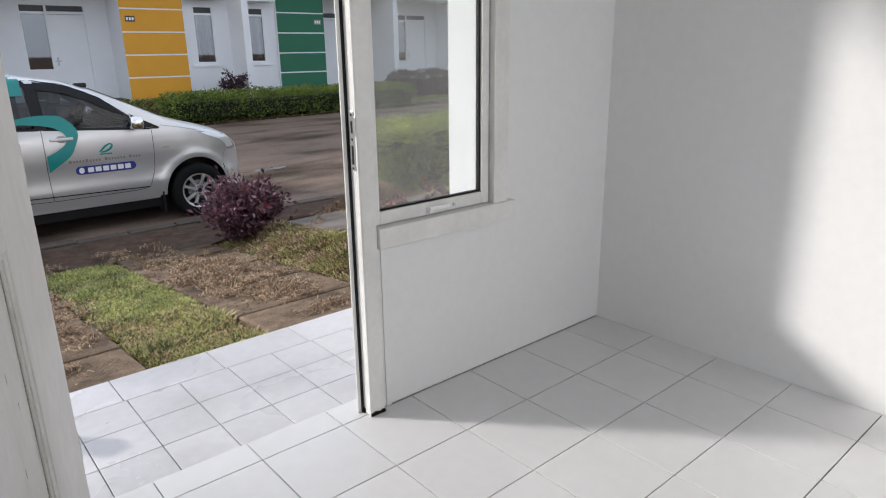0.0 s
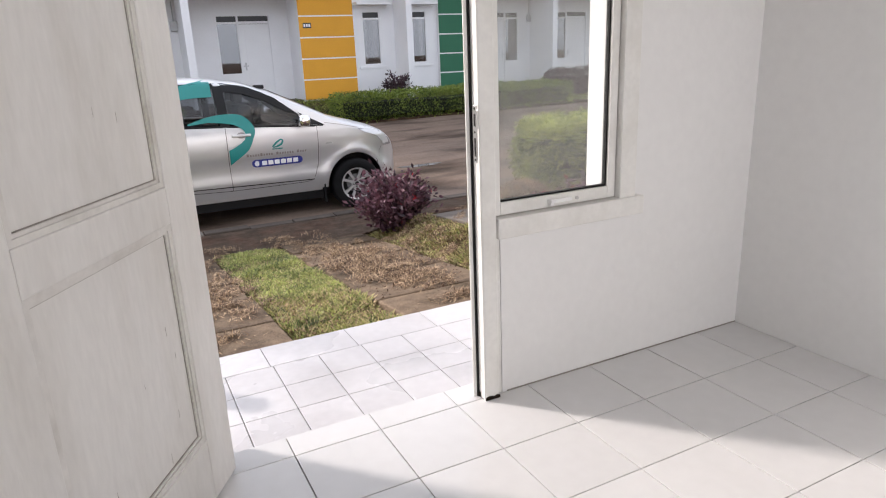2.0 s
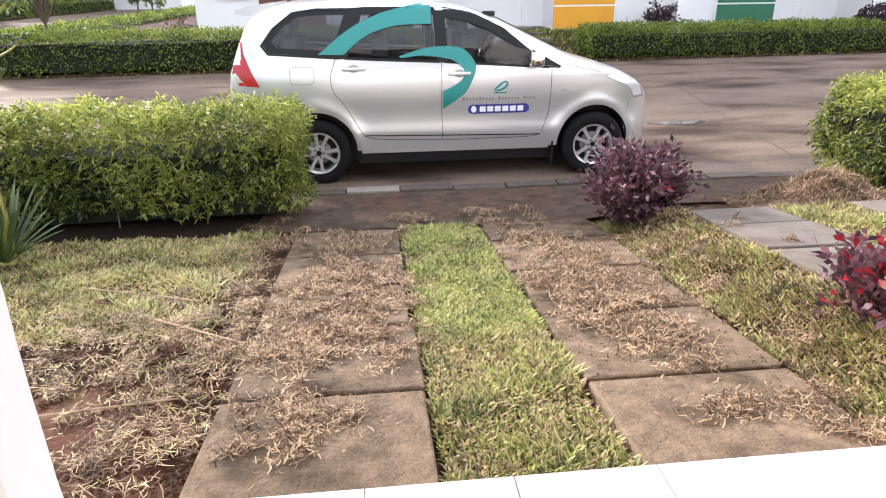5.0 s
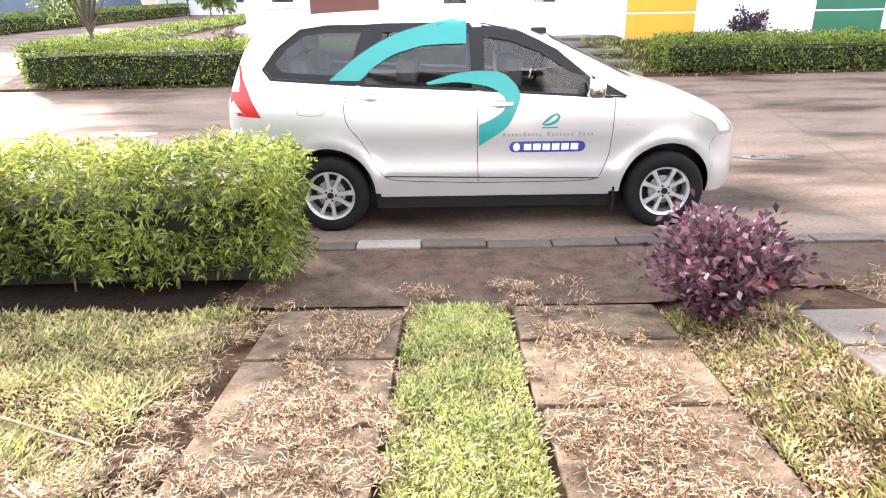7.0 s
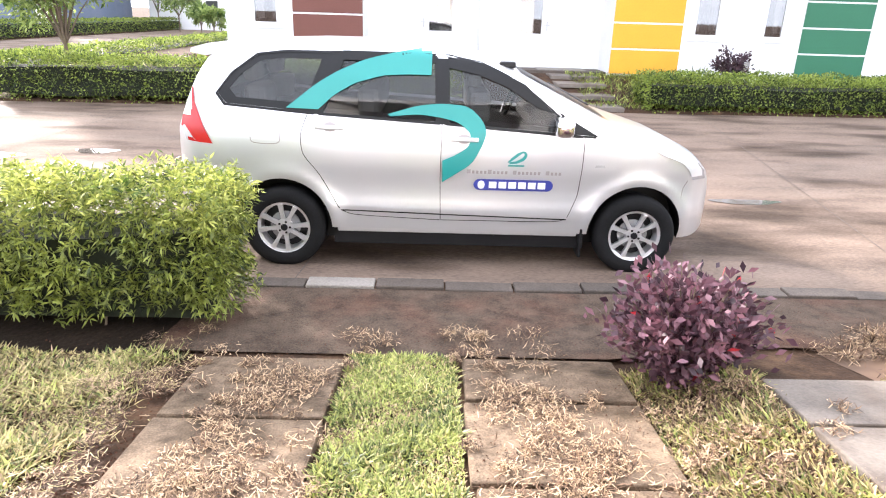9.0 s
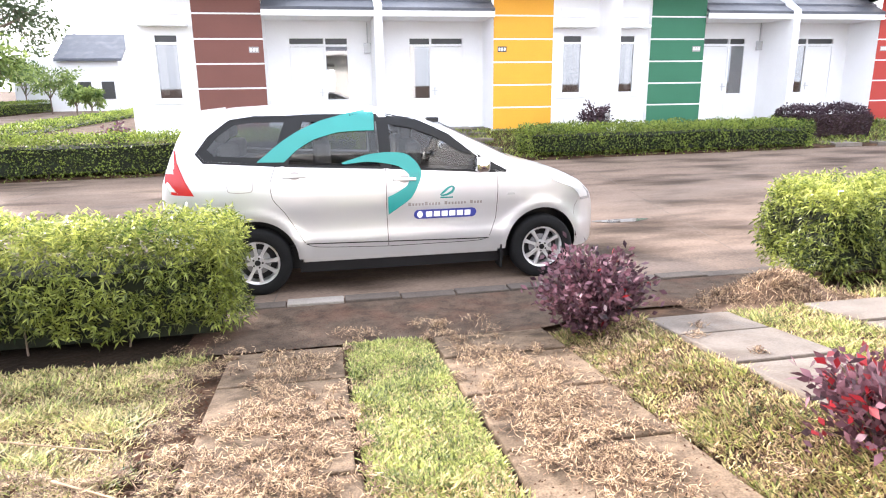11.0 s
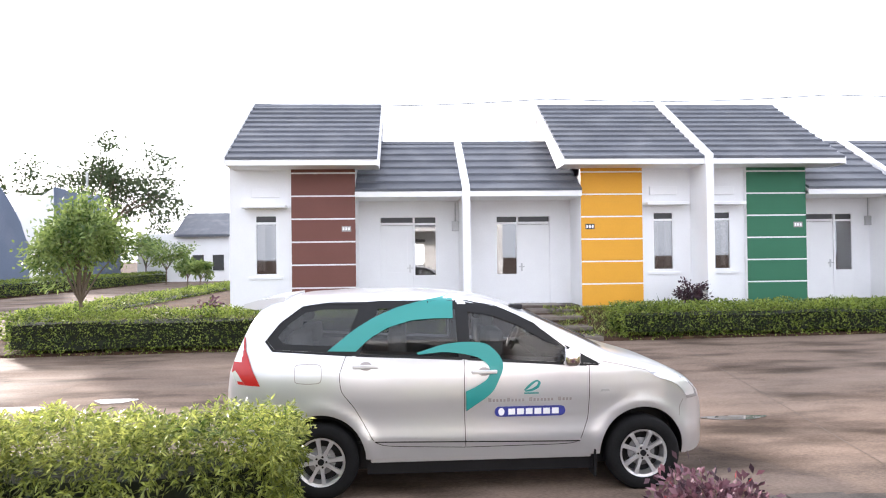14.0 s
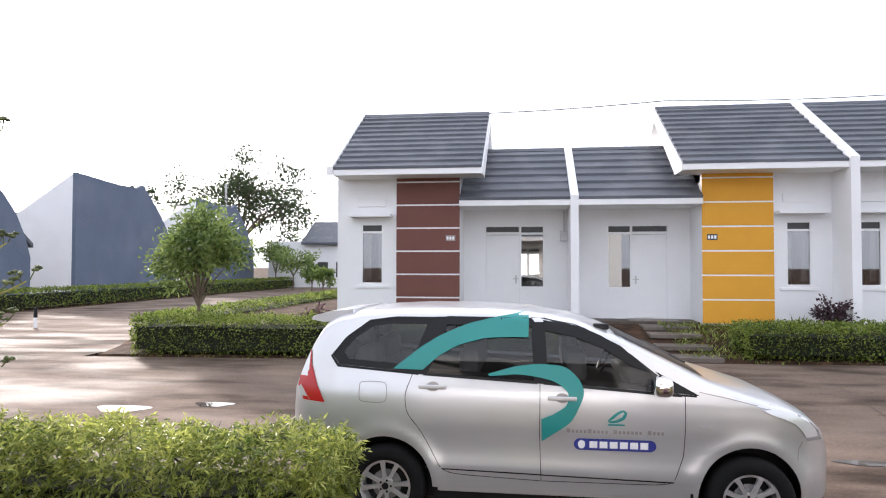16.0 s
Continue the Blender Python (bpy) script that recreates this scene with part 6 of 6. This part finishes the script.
lawn("grass_strip", "yellow-green grass strip beside the drive", 2.60, 3.12, 3.3, 6.3, 19000, 0.032, 0.0088, ((0.22, GRASS), (0.38, GRASS_DRY), (0.22, STRAW), (0.18, STRAW_DARK)), lean=1.3)
lawn("grass_strip", "yellow-green grass between the stepping slabs", 3.74, 4.34, 3.6, 6.0, 9000, 0.034, 0.008, ((0.45, GRASS), (0.45, GRASS_DRY), (0.1, STRAW)))
lawn("grass_strip", "yellow-green grass beside the stepping slabs", 5.0, 7.5, 3.8, 6.5, 11000, 0.07, 0.008, ((0.4, GRASS), (0.5, GRASS_DRY), (0.1, STRAW)))
lawn("lawn", "yellowing uneven lawn with bare patches", -3.4, 0.36, 4.6, 6.45, 70000, 0.033, 0.0085, ((0.25, GRASS), (0.62, GRASS_DRY), (0.10, STRAW), (0.03, STRAW_DARK)), lean=1.5, mask=lambda x, y: (y + rng.normal(0, 0.1, len(x)) > 4.55 + 0.2 * np.sin(x * 3)) & (x + rng.normal(0, 0.045, len(x)) < 0.13 + 0.06 * (y - 4.6) + 0.05 * np.sin(y * 7)))
lawn("lawn", "thin dry grass on bare red soil", -5.0, 0.40, 3.3, 4.9, 9000, 0.038, 0.007, ((0.15, GRASS), (0.45, GRASS_DRY), (0.4, STRAW)), mask=lambda x, y: patchy(x, y, 2.6, -0.15))
lawn("lawn", "grass verge before the houses", -6.0, 30.0, 15.2, 18.0, 30000, 0.09, 0.02, ((0.65, HEDGE_FAR), (0.35, GRASS)), mask=lambda x, y: ~((x > 2.2) & (x < 4.4)))


def litter(name, label, n, fx, fy, length, width, mats, lift=0.045, tilt=0.25, height=None):
    k = max(1, n // 60)
    cx0, cy0, spread = fx(k), fy(k), rng.uniform(0.018, 0.062, k)
    pick = rng.integers(0, k, n)
    ox, oy = rng.normal(0, 1, n), rng.normal(0, 1, n)
    x = cx0[pick] + ox * spread[pick]
    y = np.clip(cy0[pick] + oy * spread[pick], 3.27, 6.8)
    pile = np.exp(-(ox * ox + oy * oy) / 2) * (0.07 - spread[pick]) * 0.8
    z = vland(x, y) + lift + (height(x, y) if height else 0) + rng.uniform(0, 1, n) * (0.006 + pile)
    g = thing(name, label, "straw", (float(x.mean()), float(y.mean()), float(vland(x.mean(), y.mean()))), kind="stuff")
    o = np.array(g.location)
    lot = rng.uniform(0, 1, n)
    lo = 0
    for s_, m in mats:
        w = (lot >= lo) & (lot < lo + s_)
        lo += s_
        quads(straws(rng, x[w], y[w], z[w], length, width, tilt) - o, m, "stalks", g, "stuff")
    return g


MIXED = ((0.55, STRAW), (0.45, STRAW_DARK))
MATTED = ((0.30, STRAW), (0.15, GRASS_DRY), (0.55, STRAW_DARK))
for cx_, cy_, sx_, sy_, n in ((0.80, 5.15, 0.20, 0.36, 5200), (0.78, 4.45, 0.20, 0.20, 3600), (0.72, 3.68, 0.10, 0.12, 1500), (0.85, 6.0, 0.20, 0.28, 1800),
                              (2.14, 4.62, 0.12, 0.34, 5200), (2.16, 5.35, 0.15, 0.3, 3400), (2.30, 3.66, 0.20, 0.06, 700), (2.45, 3.4, 0.10, 0.05, 350), (2.0, 5.95, 0.22, 0.3, 1300), (1.9, 6.65, 0.18, 0.12, 500), (1.35, 6.55, 0.14, 0.06, 250),
                              (0.15, 4.35, 0.25, 0.40, 3600), (-0.3, 3.8, 0.40, 0.33, 4200), (0.33, 5.3, 0.09, 0.6, 1600), (0.3, 6.1, 0.1, 0.25, 500), (2.85, 5.2, 0.2, 0.6, 1500), (-0.3, 4.7, 0.35, 0.12, 900)):
    on_soil = cx_ < 0.35
    litter("cut_grass", "dry cut grass lying loose", int(n * 1.1), lambda k: rng.normal(cx_, sx_, k), lambda k: np.clip(rng.normal(cy_, sy_, k), 3.27, 6.75), 0.05, 0.004 if on_soil else 0.0048, MATTED if on_soil else MIXED, 0.03 if on_soil else 0.042, 0.3 if on_soil else 0.45)
litter("dead_grass", "scattered dry stalks over soil and slabs", 800, lambda k: rng.uniform(-0.6, 3.0, k), lambda k: rng.uniform(3.28, 6.45, k), 0.045, 0.004, MIXED)
PX, PY = 4.45, 6.38


def mound(x, y):
    return 0.24 * np.exp(-(((x - PX) / 0.36) ** 2 + ((y - PY) / 0.26) ** 2))


litter("straw_heap", "heap of dry brown cut grass on the apron", 5200, lambda k: rng.normal(PX, 0.27, k), lambda k: rng.normal(PY, 0.19, k), 0.10, 0.005, ((0.4, STRAW), (0.6, STRAW_DARK)), 0.0, 0.5, mound)
b = bmesh.new()
rows_ = [[b.verts.new((PX + x, PY + y, land_z(PX + x, PY + y) + float(mound(PX + x, PY + y)) - 0.015)) for x in np.linspace(-.7, .7, 20)] for y in np.linspace(-.5, .5, 14)]
for r0, r1 in zip(rows_, rows_[1:]):
    for i in range(19):
        b.faces.new((r0[i], r0[i + 1], r1[i + 1], r1[i]))
part("heap_core", b, STRAW_DARK, None, smooth=True).parent = bpy.data.objects["straw_heap"]
bpy.data.objects["heap_core"].matrix_parent_inverse = Matrix.Translation(-Vector(bpy.data.objects["straw_heap"].location))

# dug red soil beside the terrace
b = bmesh.new()
rows_ = [[b.verts.new((x, y, land_z(x, y) + 0.028 * math.exp(-((x + 0.25) / 0.45) ** 2 - ((y - 3.75) / 0.35) ** 2) + 0.012 * noise.noise((x * 7, y * 7, 2)) - (0.02 if abs(x + 0.25) > 0.6 or abs(y - 3.75) > 0.42 else 0))) for x in np.linspace(-1.0, 0.42, 30)] for y in np.linspace(3.26, 4.3, 22)]
for r0, r1 in zip(rows_, rows_[1:]):
    for i in range(29):
        b.faces.new((r0[i], r0[i + 1], r1[i + 1], r1[i]))
tagged(part("soil_patch", b, SOIL, smooth=True), "bare dug red soil beside the terrace", "soil", kind="structure")
rr = random.Random(77)
for k in range(14):
    x, y = rr.uniform(-0.5, 0.5), rr.uniform(3.5, 5.4)
    b = bmesh.new()
    bmesh.ops.create_icosphere(b, subdivisions=2, radius=rr.uniform(0.018, 0.05))
    for v in b.verts:
        v.co *= 1 + 0.35 * noise.noise(v.co * 30 + Vector((k, 0, 0)))
        v.co.z *= 0.65
    st_ = part("stone", b, SOIL)
    st_.location = (x, y, land_z(x, y) + 0.02)
    tagged(st_, "small soil-stained stone on the ground", "stone", "stones in the soil")
for k, (p, q) in enumerate((((-0.05, 4.75), (0.42, 4.42)), ((-0.4, 3.85), (0.28, 3.95)), ((-0.6, 5.3), (0.1, 5.0)))):
    stick = part("stick", tube((p[0], p[1], land_z(*p) + 0.05), (q[0], q[1], land_z(*q) + 0.045), 0.006, 0.004, 6), STRAW)
    tagged(stick, "long dry stalk lying on the soil", "stick", "sticks")

# water meter at the plot's edge
wm = thing("water_meter", "blue water meter with a red tap on grey pipes", "water meter", (5.70, 5.93, land_z(5.70, 5.93)))
b = tube((-0.16, 0, 0), (-0.16, 0, 0.13), 0.014, seg=8)
tube((-0.16, 0, 0.12), (0.2, 0, 0.12), 0.013, seg=8, bm=b)
tube((0.2, 0, 0.12), (0.2, 0, 0), 0.014, seg=8, bm=b)
part("pipe", b, PIPE_GREY, wm)
part("meter", tube((0.03, 0, 0.10), (0.03, 0, 0.165), 0.038, seg=14), PIPE_BLUE, wm, "blue plastic meter")
part("tap", box(-0.13, -0.06, -0.012, 0.012, 0.15, 0.17, 0.004), PIPE_RED, wm, "red tap lever")

# front path of the yellow house
gp = thing("garden_path", "grey slab path to the yellow house's door", "path", kind="structure")
for k in range(4):
    part("slab", box(4.0, 5.0, 15.1 + k * 0.72, 15.78 + k * 0.72, land_z(4.5, 15.45 + k * 0.72) - 0.05, land_z(4.5, 15.45 + k * 0.72) + 0.03, 0.008), FLAG, gp)
for k in range(3):
    part("slab", box(12.6 + k * 1.1, 13.3 + k * 1.1, 15.1, 15.8, land_z(12.9, 15.4) - 0.05, land_z(12.9, 15.4) + 0.035, 0.008), FLAG, gp)
# puddles that mirror the sky
WATER = material("puddle_water", (0.10, 0.09, 0.08), 0.03, vary=0.02, spec=0.6)
for px_, py_, ra, rb in ((-3.72, 11.1, 0.34, 0.22), (-2.62, 11.45, 0.25, 0.15), (4.9, 9.9, 0.35, 0.10)):
    b = bmesh.new()
    vs = [b.verts.new((px_ + ra * math.cos(a) * (1 + 0.25 * math.sin(3 * a)), py_ + rb * math.sin(a) * (1 + 0.2 * math.cos(2 * a)), road_z(px_, py_ + rb * math.sin(a)) + 0.006)) for a in np.linspace(0, 2 * np.pi, 28, endpoint=False)]
    b.faces.new(vs)
    tagged(part("puddle", b, WATER), "shallow puddle on the road mirroring the sky", "puddle", "puddles", "structure")

# crumbs of soil and leaf bits washed over slabs, apron and bare ground
def crumbs(name, label, n, fx, fy, size, mat, lift):
    x, y = fx(n), np.clip(fy(n), 3.28, 7.4)
    z = vland(x, y) + lift
    r = size * rng.uniform(0.4, 1.5, n)
    a = rng.uniform(0, 2 * np.pi, n)
    p = np.stack([x, y, z], axis=1)
    corner = [p + np.stack([np.cos(a + k * 2.1) * r, np.sin(a + k * 2.1) * r * 0.7, -0.3 * r], axis=1) for k in range(3)]
    tip = p + np.stack([rng.normal(0, 0.3, n) * r, rng.normal(0, 0.3, n) * r, r * 0.75], axis=1)
    o = (float(x.mean()), float(y.mean()), float(z.mean()))
    v = np.stack(corner + [tip], axis=1).reshape(-1, 3) - np.array(o)
    f = [(4 * i + j, 4 * i + (j + 1) % 3, 4 * i + 3) for i in range(n) for j in range(3)]
    ob = raw(name, v.tolist(), f, mat)
    ob.location = o
    return tagged(ob, label, "soil", kind="stuff")


crumbs("soil_crumbs", "loose crumbs of red soil beside the drive", 16000, lambda n: rng.uniform(-1.0, 0.46, n), lambda n: rng.normal(4.2, 0.8, n), 0.0065, SOIL, 0.012)
crumbs("soil_crumbs", "dark soil crumbs strewn over the drive slabs", 1800, lambda n: np.where(rng.uniform(0, 1, n) < 0.5, rng.uniform(0.45, 1.16, n), rng.uniform(1.8, 2.57, n)), lambda n: rng.uniform(3.3, 6.45, n), 0.005, SOIL, 0.036)
crumbs("soil_crumbs", "soil crumbs and leaf bits on the apron", 3600, lambda n: rng.uniform(0.15, 4.8, n), lambda n: 6.5 + 0.9 * rng.uniform(0, 1, n) ** 1.6, 0.0028, SOIL, 0.017)

# ---- tiles, piece by piece ----


def tile_set(parent, x_lines, y_lines, z, gap, thick=0.012, glaze=TILE):
    cache = {}
    for xa, xb in zip(x_lines, x_lines[1:]):
        for ya, yb in zip(y_lines, y_lines[1:]):
            w, d = round(xb - xa - gap, 3), round(yb - ya - gap, 3)
            if w < 0.01 or d < 0.01:
                continue
            if (w, d) not in cache:
                o = part("tile", box(-w / 2, w / 2, -d / 2, d / 2, -thick, 0, 0.0015), glaze, parent)
                cache[(w, d)] = o.data
                o.location = ((xa + xb) / 2, (ya + yb) / 2, z)
            else:
                share("tile", cache[(w, d)], parent, ((xa + xb) / 2, (ya + yb) / 2, z))


fx = [XW] + [0.27 + 0.3 * i for i in range(9)] + [XE]
fy = [-2.6] + [-2.52 + 0.3 * i for i in range(17)]
tile_set(floor, fx, fy[:-1] + [2.288], 0.0, 0.0035)
tile_set(terrace, [DX0 + 0.001, 0.87, 1.17, 1.47, 1.659], [2.2885, OUT - 0.03], 0.0, 0.003)
tx = [-0.15] + [-0.03 + 0.2 * i for i in range(15)] + [XE]
ty = [2.415, 2.63, 2.83, 3.035]
tile_set(terrace, tx, ty, -0.03, 0.003, glaze=TERRACE_TILE)
tile_set(terrace, [-0.15, 0.16, 0.56, 0.96, 1.36, 1.76, 2.16, 2.56, XE], [3.035, 3.25], -0.03, 0.003, 0.03, TERRACE_TILE)
